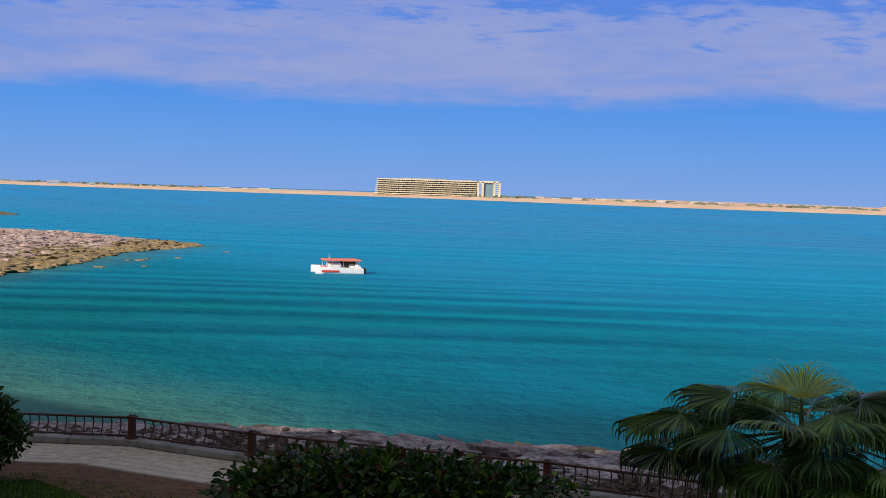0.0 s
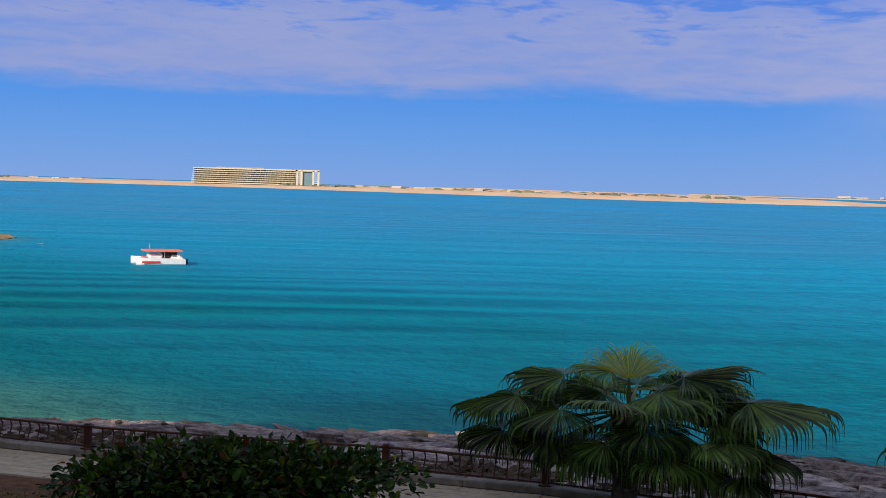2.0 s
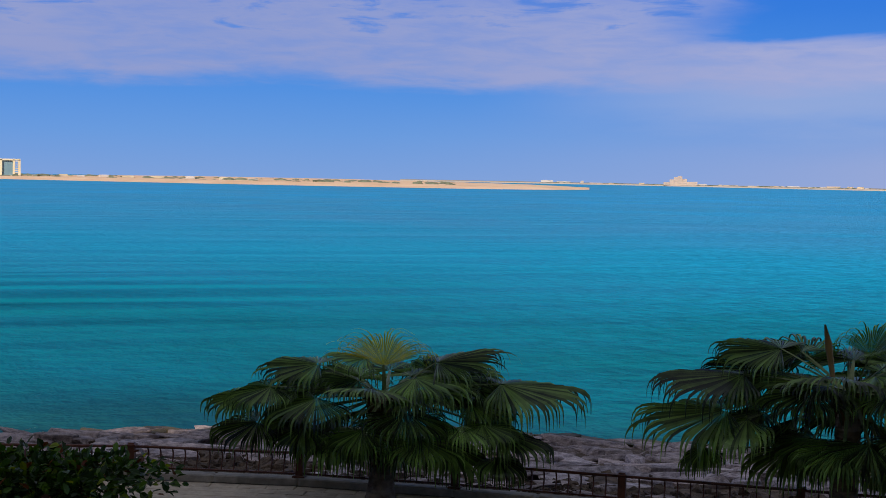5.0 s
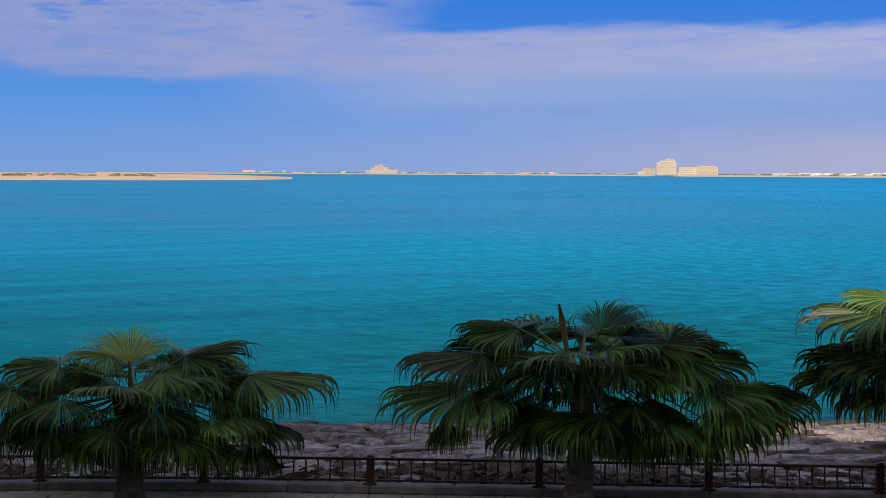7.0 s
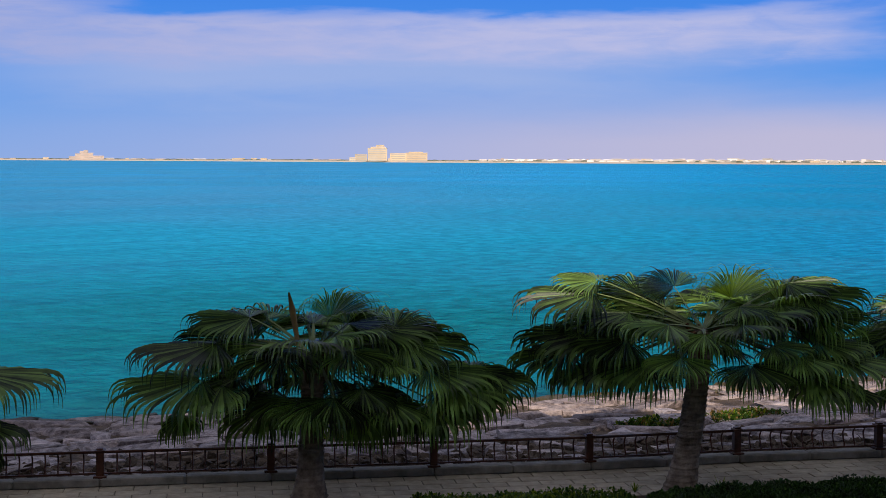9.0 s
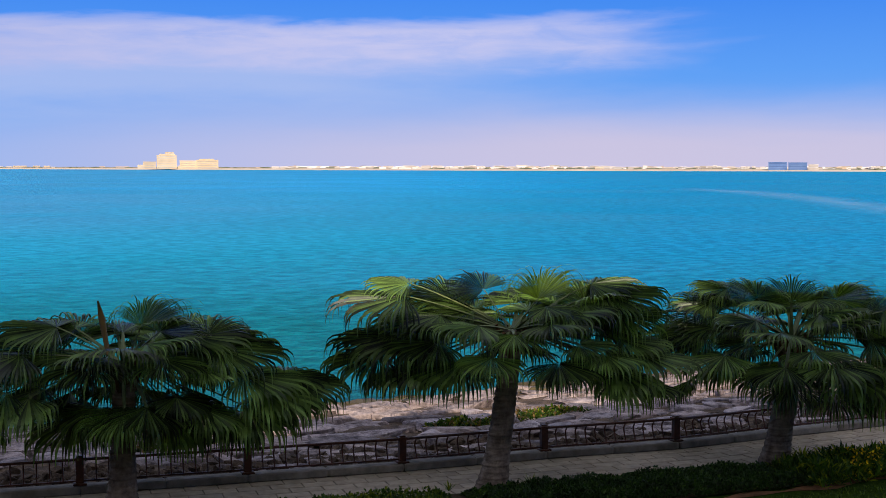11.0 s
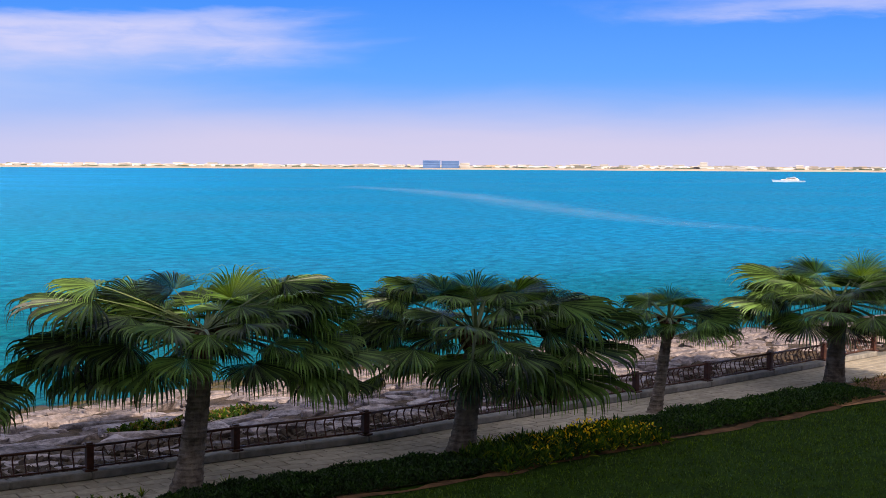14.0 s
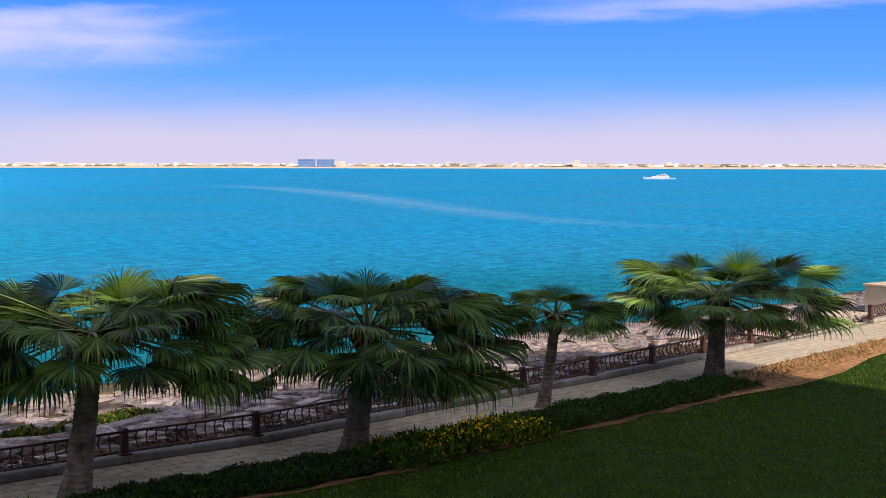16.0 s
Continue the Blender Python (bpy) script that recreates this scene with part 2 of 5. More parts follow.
    n.link(n.math("ADD", 0.03, n.math("MULTIPLY", lay.outputs["Fresnel"], n.math("MULTIPLY", n.step(off, 60.0, 170.0, 0.4, 1.0), n.step(patch, 0.38, 0.66, 0.06, 0.24)))), mixed.inputs[0])
    n.link(body.outputs[0], mixed.inputs[1])
    n.link(shine.outputs[0], mixed.inputs[2])
    n.link(mixed.outputs[0], m.node_tree.nodes["Material Output"].inputs[0])
    m.node_tree.nodes.remove(b)
    return m


M = {}
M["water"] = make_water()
M["rock"] = surface("shore_rock", srgb(74, 65, 68), srgb(192, 180, 185), 3.4, 0.9, relief=1.0, depth=0.16, vary=0.6, stains=0.7, hue=(1.02, 0.93, 0.83, 1))
M["rock_wet"] = surface("wet_rock", srgb(34, 30, 25), srgb(98, 86, 60), 1.6, 0.6, relief=0.7, depth=0.1, vary=0.45)
M["rubble"] = surface("rubble_ground", srgb(46, 37, 31), srgb(108, 90, 76), 2.8, 0.9, relief=0.9, depth=0.15)
M["jetty_rock"] = surface("jetty_rock", srgb(132, 108, 100), srgb(206, 184, 172), 0.8, 0.85, relief=0.6, depth=0.2, vary=0.4)
M["jetty_wet"] = surface("jetty_wet_rock", srgb(96, 78, 50), srgb(170, 146, 104), 0.8, 0.6, relief=0.6, depth=0.2, vary=0.4)
M["paver"] = surface("paving_stone", srgb(146, 133, 117), srgb(186, 170, 150), 3.0, 0.8, relief=0.25, depth=0.01, vary=0.22)
M["joint"] = surface("sand_joint", srgb(96, 90, 82), srgb(128, 120, 108), 5.0, 0.95, relief=0.3)
M["kerb"] = surface("kerb_stone", srgb(112, 106, 99), srgb(158, 150, 141), 2.5, 0.8, relief=0.35, depth=0.01)
M["iron"] = surface("rusty_brown_iron", srgb(58, 30, 20), srgb(92, 50, 34), 6.0, 0.5, 0.3, 0.5, 0.2, 0.005)
M["lawn"] = surface("lawn_ground", srgb(15, 28, 5), srgb(50, 72, 15), 9.0, 1.0, spec=0.05, relief=0.6, depth=0.05)
M["soil"] = surface("garden_soil", srgb(112, 74, 48), srgb(198, 150, 104), 3.0, 0.95, relief=0.7, depth=0.05)
M["brown_soil"] = surface("brown_soil", srgb(62, 44, 30), srgb(120, 84, 56), 3.0, 0.95, relief=0.7, depth=0.05)
M["dark_soil"] = surface("dark_soil", srgb(46, 38, 26), srgb(80, 66, 44), 3.0, 0.95, relief=0.7, depth=0.05)
M["sand"] = surface("beach_sand", srgb(198, 160, 128), srgb(224, 192, 162), 0.02, 0.9, relief=0.2, depth=0.3)
M["apron"] = surface("sandy_apron", srgb(170, 150, 134), srgb(200, 182, 166), 1.2, 0.95, relief=0.4, depth=0.03)
M["grass"] = leafy("grass_blade", srgb(26, 46, 7), srgb(80, 104, 24), 1.6)
M["frond"] = leafy("palm_blade", srgb(10, 26, 11), srgb(106, 134, 70), 1.0, 0.38, 0.2, 1.35, 0.36)
M["young"] = leafy("young_palm_blade", srgb(124, 136, 28), srgb(196, 186, 58), 1.0, 0.42, 0.25, 0.4)
# crest green also stands in for sunlight on the tops of two palms
M["crest"] = leafy("young_sunlit_blade", srgb(52, 84, 20), srgb(112, 136, 40), 1.0, 0.40, 0.22, 0.6)
M["dry"] = leafy("dry_palm_blade", srgb(92, 74, 42), srgb(150, 122, 74), 1.0, 0.7, 0.1)
M["petiole"] = surface("petiole", srgb(66, 80, 46), srgb(108, 118, 74), 3.0, 0.5, relief=0.1)
M["trunk"] = surface("palm_bark", srgb(70, 59, 51), srgb(142, 126, 113), 3.5, 0.9, relief=0.8, depth=0.05)
M["stub"] = surface("leaf_stub", srgb(52, 36, 24), srgb(104, 72, 44), 5.0, 0.9, relief=0.5, depth=0.03)
M["hedge"] = leafy("shrub_leaf", srgb(24, 50, 13), srgb(74, 102, 34), 1.5, 0.4, 0.2, 0.5)
M["hedge_dark"] = leafy("groundcover_leaf", srgb(14, 34, 10), srgb(46, 74, 24), 1.5, 0.4, 0.2, 0.4)
M["yellowgreen"] = leafy("yellow_green_leaf", srgb(62, 84, 16), srgb(124, 134, 34), 1.5, 0.45, 0.25)
M["flower"] = leafy("flower", srgb(236, 176, 20), srgb(250, 214, 60), 2.0, 0.6, 0.3, 0.2)
M["red_leaf"] = leafy("red_leaf", srgb(62, 34, 28), srgb(98, 54, 42), 2.0, 0.5, 0.25)
M["twig"] = surface("twig", srgb(70, 54, 40), srgb(110, 90, 70), 4.0, 0.9)
M["wall"] = surface("cream_render", srgb(178, 158, 132), srgb(200, 182, 156), 0.8, 0.85, relief=0.15, depth=0.01)
M["hotel"] = surface("hotel_concrete", srgb(196, 182, 152), srgb(214, 202, 174), 0.05, 0.8, relief=0)
M["hotel_glass"] = surface("hotel_glass", srgb(138, 132, 116), srgb(164, 156, 138), 0.08, 0.3, relief=0)
M["hall_glass"] = surface("hall_glass", srgb(104, 134, 150), srgb(132, 158, 168), 0.05, 0.2, relief=0)
M["tower"] = surface("tower_stone", srgb(188, 164, 134), srgb(208, 186, 156), 0.03, 0.85, relief=0)
# render, stone, blue glass, sand and scrub below carry distance haze in their colour
M["pale"] = surface("haze_pale_render", srgb(170, 165, 164), srgb(212, 206, 202), 0.02, 0.85, relief=0, vary=0.4)
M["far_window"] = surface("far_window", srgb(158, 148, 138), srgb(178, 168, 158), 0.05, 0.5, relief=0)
M["hazy_stone"] = surface("haze_tinted_stone", srgb(168, 150, 142), srgb(196, 176, 164), 0.03, 0.9, relief=0)
M["blue_glass"] = surface("hazy_blue_glass_wall", srgb(82, 108, 154), srgb(108, 134, 178), 0.05, 0.2, relief=0)
M["deep_glass"] = surface("deep_glass", srgb(70, 94, 138), srgb(90, 116, 158), 0.05, 0.2, relief=0)
M["far_hazy_sand"] = surface("far_hazy_sand", srgb(190, 172, 150), srgb(212, 194, 172), 0.02, 0.9, relief=0)
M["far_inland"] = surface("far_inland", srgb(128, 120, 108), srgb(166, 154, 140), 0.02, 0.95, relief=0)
M["far_hazy_green"] = surface("far_scrub", srgb(86, 92, 78), srgb(124, 126, 104), 0.05, 0.95, relief=0, vary=0.3)
M["white"] = surface("white_gelcoat", srgb(228, 226, 222), srgb(244, 242, 240), 2.0, 0.3, relief=0)
M["orange"] = surface("orange_canvas", srgb(206, 104, 82), srgb(226, 138, 114), 3.0, 0.8, relief=0.1)
M["boat_red"] = surface("red_paint", srgb(196, 56, 44), srgb(216, 82, 62), 3.0, 0.4, relief=0)
M["dark"] = surface("dark_interior", srgb(44, 36, 34), srgb(66, 54, 50), 3.0, 0.6, relief=0)
M["steel"] = surface("grey_steel", srgb(150, 152, 156), srgb(190, 192, 196), 3.0, 0.4, 0.7, relief=0)


# ---- building helpers ----
def mesh_of(name, bm, *mats, smooth=False):
    me = bpy.data.meshes.new(name)
    bm.to_mesh(me)
    bm.free()
    for m in mats:
        me.materials.append(m)
    if smooth:
        for p in me.polygons:
            p.use_smooth = True
    return me


def pydata(name, verts, faces, *mats, smooth=False, idx=None):
    me = bpy.data.meshes.new(name)
    me.from_pydata(verts, [], faces)
    for m in mats:
        me.materials.append(m)
    if idx is not None:
        me.polygons.foreach_set("material_index", idx)
    if smooth:
        me.polygons.foreach_set("use_smooth", [True] * len(me.polygons))
    me.update()
    return me


def part(name, data, parent, label="", m=None):
    ob = new(name, data)
    if m is not None:
        ob.matrix_basis = m
    ob.parent = parent
    if label:
        tagged(ob, label)
    return ob


def thing(name, place, label, category, group="", kind="", data=None, turn=0.0):
    ob = new(name, data)
    ob.location = place
    ob.rotation_euler = (0, 0, turn)
    return tagged(ob, label, category, group, kind)


def box(bm, cx, cy, cz, sx, sy, sz, turn=0.0, mat=0, bevel=0.0):
    """A box by its centre and size; bevel rounds its edges."""
    m = Matrix.Translation((cx, cy, cz)) @ Matrix.Rotation(turn, 4, "Z") @ Matrix.Diagonal((sx, sy, sz, 1))
    made = bmesh.ops.create_cube(bm, size=1.0, matrix=m)
    faces = {f for v in made["verts"] for f in v.link_faces}
    for f in faces:
        f.material_index = mat
    if bevel:
        bmesh.ops.bevel(bm, geom=list({e for f in faces for e in f.edges}), offset=bevel, segments=1, affect="EDGES")


def tube(bm, pts, radii, sides=8, mat=0):
    """A round bar along points."""
    rings = []
    for i, p in enumerate(pts):
        p = Vector(p)
        a = Vector(pts[max(i - 1, 0)])
        c = Vector(pts[min(i + 1, len(pts) - 1)])
        d = (c - a).normalized()
        u = d.cross(Vector((0, 0, 1)) if abs(d.z) < 0.9 else Vector((1, 0, 0))).normalized()
        w = d.cross(u)
        r = radii[i] if isinstance(radii, (list, tuple)) else radii
        rings.append([bm.verts.new(p + (u * math.cos(k * math.tau / sides) + w * math.sin(k * math.tau / sides)) * r) for k in range(sides)])
    for a, b in zip(rings, rings[1:]):
        for k in range(sides):
            f = bm.faces.new((a[k], a[(k + 1) % sides], b[(k + 1) % sides], b[k]))
            f.material_index = mat
            f.smooth = True
    for ring, flip in ((rings[0], True), (rings[-1], False)):
        f = bm.faces.new(ring[::-1] if not flip else ring)
        f.material_index = mat


def bearing(a, d, z=0.0):
    """A place d metres off at a degrees to the right of +y."""
    return Vector((math.sin(radians(a)) * d, math.cos(radians(a)) * d, z))


# ---- promenade line ----
FENCE = [(-19.0, 41.2), (-15.0, 41.9), (-10.9, 42.1), (-6.95, 41.95), (-2.9, 39.95), (1.4, 38.4), (5.7, 37.0), (9.9, 35.0), (13.5, 32.7), (17.05, 30.15), (20.6, 27.6), (24.1, 25.05), (27.6, 22.55), (31.3, 20.25), (34.8, 17.8), (38.45, 15.95), (42.1, 14.0), (45.7, 12.1), (49.3, 10.2), (53.05, 8.4), (56.8, 6.7), (60.7, 4.95), (64.5, 3.1), (68.4, 1.3), (72.4, -0.5), (76.6, -2.4), (80.8, -4.3)]
FENCE = [Vector((x, y, 0)) for x, y in FENCE]
GAP = (21, 22, 23)   # bays left open to the shore


def side_of(i):
    """The unit vector square to the promenade, to the land, at a post."""
    d = (FENCE[min(i + 1, len(FENCE) - 1)] - FENCE[max(i - 1, 0)]).normalized()
    return Vector((d.y, -d.x, 0))


def offset(dist):
    return [p + side_of(i) * dist for i, p in enumerate(FENCE)]


def strip(a, b, za, zb, cuts=1):
    """Verts and faces of a sheet between two lines."""
    verts, faces, w = [], [], cuts + 1
    for p, q in zip(a, b):
        for k in range(w):
            f = k / cuts
            verts.append((p.x + (q.x - p.x) * f, p.y + (q.y - p.y) * f, za + (zb - za) * f))
    for i in range(len(a) - 1):
        for k in range(cuts):
            faces.append((i * w + k, (i + 1) * w + k, (i + 1) * w + k + 1, i * w + k + 1))
    return verts, faces


def resample(line, step):
    out = []
    for a, b in zip(line, line[1:]):
        n = max(1, round((b - a).length / step))
        out += [a.lerp(b, k / n) for k in range(n)]
    return out + [line[-1]]


# ---- sea and ground ----
def make_sea():
    rings = [0, 30, 60, 100, 160, 260, 420, 700, 1150, 1900, 3100, 4950]
    verts, faces, sides = [(0, 0, SEA)], [], 96
    for r in rings[1:]:
        for k in range(sides):
            verts.append((math.cos(k * math.tau / sides) * r, math.sin(k * math.tau / sides) * r, SEA))
    for k in range(sides):
        faces.append((0, 1 + k, 1 + (k + 1) % sides))
    for j in range(len(rings) - 2):
        for k in range(sides):
            a, b = 1 + j * sides + k, 1 + j * sides + (k + 1) % sides
            faces.append((a, a + sides, b + sides, b))
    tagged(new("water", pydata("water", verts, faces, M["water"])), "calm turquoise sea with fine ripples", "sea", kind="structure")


make_sea()


PROFILE = [(0.3, -0.02), (0.6, -0.06), (1.2, -0.16), (2.2, -0.24), (3.4, -0.30), (4.6, -0.38), (6.0, -0.48), (7.4, -0.60), (9.2, -0.72), (11.0, -0.88), (12.7, -1.08), (14.3, -1.35), (15.4, -1.62), (17.0, -1.95), (19.0, -2.3)]


def bank_reach(x):
    """How much wider than usual the bank is: narrow by the lawn, wide past the palms."""
    return float(np.interp(x, (-19, -7, 1, 8, 25, 40, 58, 80), (0.80, 0.83, 0.96, 1.05, 1.10, 1.32, 1.22, 0.92)))


def bank_z(u):
    for (a, za), (b, zb) in zip(PROFILE, PROFILE[1:]):
        if u <= b:
            return za + (zb - za) * (u - a) / (b - a)
    return -2.3


def make_ground():
    # the lawn's sheet, up to the planting bed
    inner = offset(3.25)
    back = [p - NORMAL * 75 for p in FENCE]
    v, f = strip(inner, back, 0.0, 0.0, 6)
    tagged(new("ground", pydata("ground", v, f, M["lawn"])), "mown green lawn in the shade of a building", "lawn", kind="structure")
    # bedding of the promenade, a little lower than its paving
    v, f = strip(offset(-0.45), offset(3.25), -0.02, -0.02, 1)
    tagged(new("pavement", pydata("pavement", v, f, M["joint"])), "promenade of pale grey paving stones", "promenade", kind="structure")
    # sandy apron where the railing leaves a gap
    line = resample(FENCE[22:26], 1.0)
    v, f = strip([p + NORMAL * (4.4 + 0.9 * noise.noise((p.x * 0.3, p.y * 0.3, 6))) for p in line], [p + NORMAL * 0.2 for p in line], -0.06, -0.015, 3)
    tagged(new("apron", pydata("apron", v, f, M["apron"])), "pale sandy apron between promenade and shore rocks", "path", kind="structure")
    # rubble bank under the shore rocks
    v, f, w = [], [], len(PROFILE)
    line = resample(FENCE, 1.2)
    for p in line:
        for u, z in PROFILE:
            q = p + NORMAL * u * bank_reach(p.x)
            v.append((q.x, q.y, z))
    for i in range(len(line) - 1):
        for k in range(w - 1):
            f.append((i * w + k, i * w + k + 1, (i + 1) * w + k + 1, (i + 1) * w + k))
    v = [(x + noise.noise((x, y, 3)) * 0.3, y, z + (noise.noise((x * 0.5, y * 0.5, 0)) * 0.25 if z < -0.06 else 0)) for x, y, z in v]
    tagged(new("rubble_bank", pydata("rubble_bank", v, f, M["rubble"])), "bank of brown rubble sloping down to the sea", "shore", kind="structure")


make_ground()
BED = offset(3.25)


# ---- the house behind the viewer, which shades the garden ----
def make_house():
    right = Vector((29.7, -25.3, 0))
    front_mid = right - ALONG * 75 
    h = 24.9
    turn = math.atan2(ALONG.y, ALONG.x)
    place = front_mid - NORMAL * 10
    ob = thing("apartment_building", place, "tall plain cream rendered apartment building", "building", turn=turn)
    # the steps of the unseen roof are set to end the shade ashore
    for x0, x1, top in ((-75.0, 4.0, h - 1.8), (4.0, 13.0, h + 1.0), (13.0, 75.0, h)):
        bm = bmesh.new()
        box(bm, (x0 + x1) / 2, 0, top / 2 - 0.2, x1 - x0, 14, top - 0.4, bevel=0.1)
        part("wall", mesh_of("wall", bm, M["wall"]), ob)
        bm = bmesh.new()
        box(bm, (x0 + x1) / 2, 0, top - 0.1, x1 - x0 + 0.2, 14.4, 0.3, bevel=0.05)
        part("roof", mesh_of("roof", bm, M["wall"]), ob)
    # unseen roof blocks, added to shade some palm tops and leave others lit
    for x0, x1, rise in ((13.2, 37.3, 4.4), (37.5, 51.8, 0.75), (52.0, 64.0, 1.9), (64.2, 75.0, 0.5)):
        bm = bmesh.new()
        box(bm, (x0 + x1) / 2, 0, h + 0.02 + rise / 2, x1 - x0, 13.9, rise, bevel=0.05)
        part("penthouse", mesh_of("penthouse", bm, M["wall"]), ob)


make_house()


# unseen block, added to dim the path and lawn on the left
def make_shade_block():
    ob = thing("shade_block", (-25.0, 13.0, 0), "low plain cream block added out of view to dim the garden", "building")
    bm = bmesh.new()
    box(bm, 0, 0, 3.0, 22, 46, 6.0, bevel=0.1)
    part("wall", mesh_of("wall", bm, M["wall"]), ob)
    bm = bmesh.new()
    box(bm, 0, 0, 6.2, 22.4, 46.4, 0.5, bevel=0.05)
    part("roof", mesh_of("roof", bm, M["wall"]), ob)


make_shade_block()


# ---- fence along the promenade ----
def baluster_mesh():
    bm = bmesh.new()
    pts = []
    for k in range(8):
        f = k / 7
        bow = 0.10 * math.sin(f * math.pi) * (1.0 if f > 0.25 else 0.8) - 0.035 * math.sin(f * math.tau)
        pts.append((0, bow, f * 0.54))
    tube(bm, pts, 0.024, 5)
    return mesh_of("baluster", bm, M["iron"])


def post_mesh():
    bm = bmesh.new()
    box(bm, 0, 0, 0.03, 0.34, 0.34, 0.06, bevel=0.012)
    box(bm, 0, 0, 0.36, 0.20, 0.20, 0.64, bevel=0.018)
    box(bm, 0, 0, 0.70, 0.27, 0.27, 0.05, bevel=0.012)
    box(bm, 0, 0, 0.745, 0.18, 0.18, 0.05, bevel=0.02)
    return mesh_of("post", bm, M["iron"])


def make_fence():
    ob = thing("fence", FENCE[0] + Vector((0, 0, 0.2)), "brown iron railing with bowed balusters along the promenade", "railing")
    base = Vector(ob.location)
    post, bal = post_mesh(), baluster_mesh()
    for i, p in enumerate(FENCE):
        if i in GAP[1:]:
            continue
        d = side_of(i)
        part("post", post, ob, m=Matrix.Translation(p + Vector((0, 0, 0.2)) - base) @ Matrix.Rotation(math.atan2(d.y, d.x) + math.pi / 2, 4, "Z"))
    for i, (a, b) in enumerate(zip(FENCE, FENCE[1:])):
        if i in GAP:
            continue
        d = (b - a)
        turn = math.atan2(d.y, d.x)
        a, b = a + d.normalized() * 0.1, b - d.normalized() * 0.1
        for z, name, r in ((0.66, "top_rail", 0.04), (0.10, "bottom_rail", 0.028)):
            bm = bmesh.new()
            tube(bm, [a - base + Vector((0, 0, z + 0.2)), (a + b) / 2 - base + Vector((0, 0, z + 0.2)), b - base + Vector((0, 0, z + 0.2))], r, 6)
            part(name, mesh_of(name, bm, M["iron"]), ob)
        n = 13
        for k in range(1, n):
            p = a.lerp(b, k / n) - base + Vector((0, 0, 0.31))
            part("baluster", bal, ob, m=Matrix.Translation(p) @ Matrix.Rotation(turn, 4, "Z"))


make_fence()


# ---- palms ----
WIDE = 2.1   # the crowns spread this much wider than they are tall


def fan(rng, verts, faces, idx, hub, root, tilt, blade, toward, ribs=52, hang=1.0, spread=108.0, fold=0.32):
    """One fan leaf: an arched stalk from hub to root, and a pleated blade whose segments part and hang at the tips."""
    def put(p):
        verts.append((hub[0] + p.x * WIDE, hub[1] + p.y * WIDE, hub[2] + p.z))
        return len(verts) - 1

    root = Vector((root[0] / WIDE, root[1] / WIDE, root[2]))
    flat = Vector((root.x, root.y, 0))
    out = flat.normalized() if flat.length > 0.02 else Vector((toward.x, toward.y, 0))
    c = Vector((-out.y, out.x, 0))
    mid = root * 0.5 + Vector((0, 0, 0.10 * root.length))
    line, steps = [], 7
    for k in range(steps + 1):
        f = k / steps
        line.append(out * 0.05 * (1 - f) + mid * 2 * f * (1 - f) + root * f * f)
    rings = []
    for k, q in enumerate(line):
        r = 0.040 - 0.020 * k / steps
        rings.append([put(q + c * r * 0.8), put(q + Vector((0, 0, r))), put(q - c * r * 0.8), put(q - Vector((0, 0, r * 0.7)))])
    for a, b in zip(rings, rings[1:]):
        for j in range(4):
            faces.append((a[j], a[(j + 1) % 4], b[(j + 1) % 4], b[j]))
            idx.append(1)
    el = radians(tilt)
    axis = out * math.cos(el) + Vector((0, 0, math.sin(el)))
    n = axis.cross(c)
    if n.z < 0:
        n = -n
    if tilt > 22:  # crest leaves turn their faces outward, to the light
        c = (c * 0.35 + toward.cross(axis) * (1 if c.dot(toward.cross(axis)) >= 0 else -1)).normalized()
        n = axis.cross(c).normalized()
    lean = rng.uniform(0.15, 0.6) * (1 if c.dot(toward) < 0 else -1) * abs(c.dot(toward))
    c = (c * math.cos(lean) + n * math.sin(lean)).normalized()
    n = axis.cross(c).normalized()
    if n.z < 0 or (tilt > 50 and n.dot(toward) > 0):
        n = -n
    stations = (0.03, 0.22, 0.40, 0.54, 0.64, 0.73, 0.82, 0.91, 1.0)
    for j in range(ribs):
        f = (j + 0.5) / ribs * 2 - 1
        ang = radians(spread) * f
        length = blade * (1.0 - 0.30 * f * f) * rng.uniform(0.88, 1.10)
        way = (axis * math.cos(ang) + c * math.sin(ang) + n * (0.10 - fold * abs(math.sin(ang)) ** 1.4)).normalized()
        side = way.cross(n).normalized()
        tip = radians(spread) / ribs
        q, prev, last = Vector(root), None, 0.0
        limp = hang * rng.uniform(0.45, 1.6)
        for s in stations:
            if last:
                pull = 0.02 + 8.0 * max(0.0, s - 0.56) ** 1.15
                way = (way + Vector((0, 0, -pull * limp))).normalized()
            q = q + way * (s - last) * length
            last = s
            half = tip * s * length * 0.86 if s < 0.55 else max(tip * 0.42 * length * (1.03 - s) / 0.41, 0.004)
            pleat = n * half * 1.3
            row = (put(q - side * half - pleat), put(q + pleat * 0.8), put(q + side * half - pleat))
            if prev:
                faces.append((prev[0], prev[1], row[1], row[0]))
                faces.append((prev[1], prev[2], row[2], row[1]))
                idx.extend((0, 0))
            prev = row


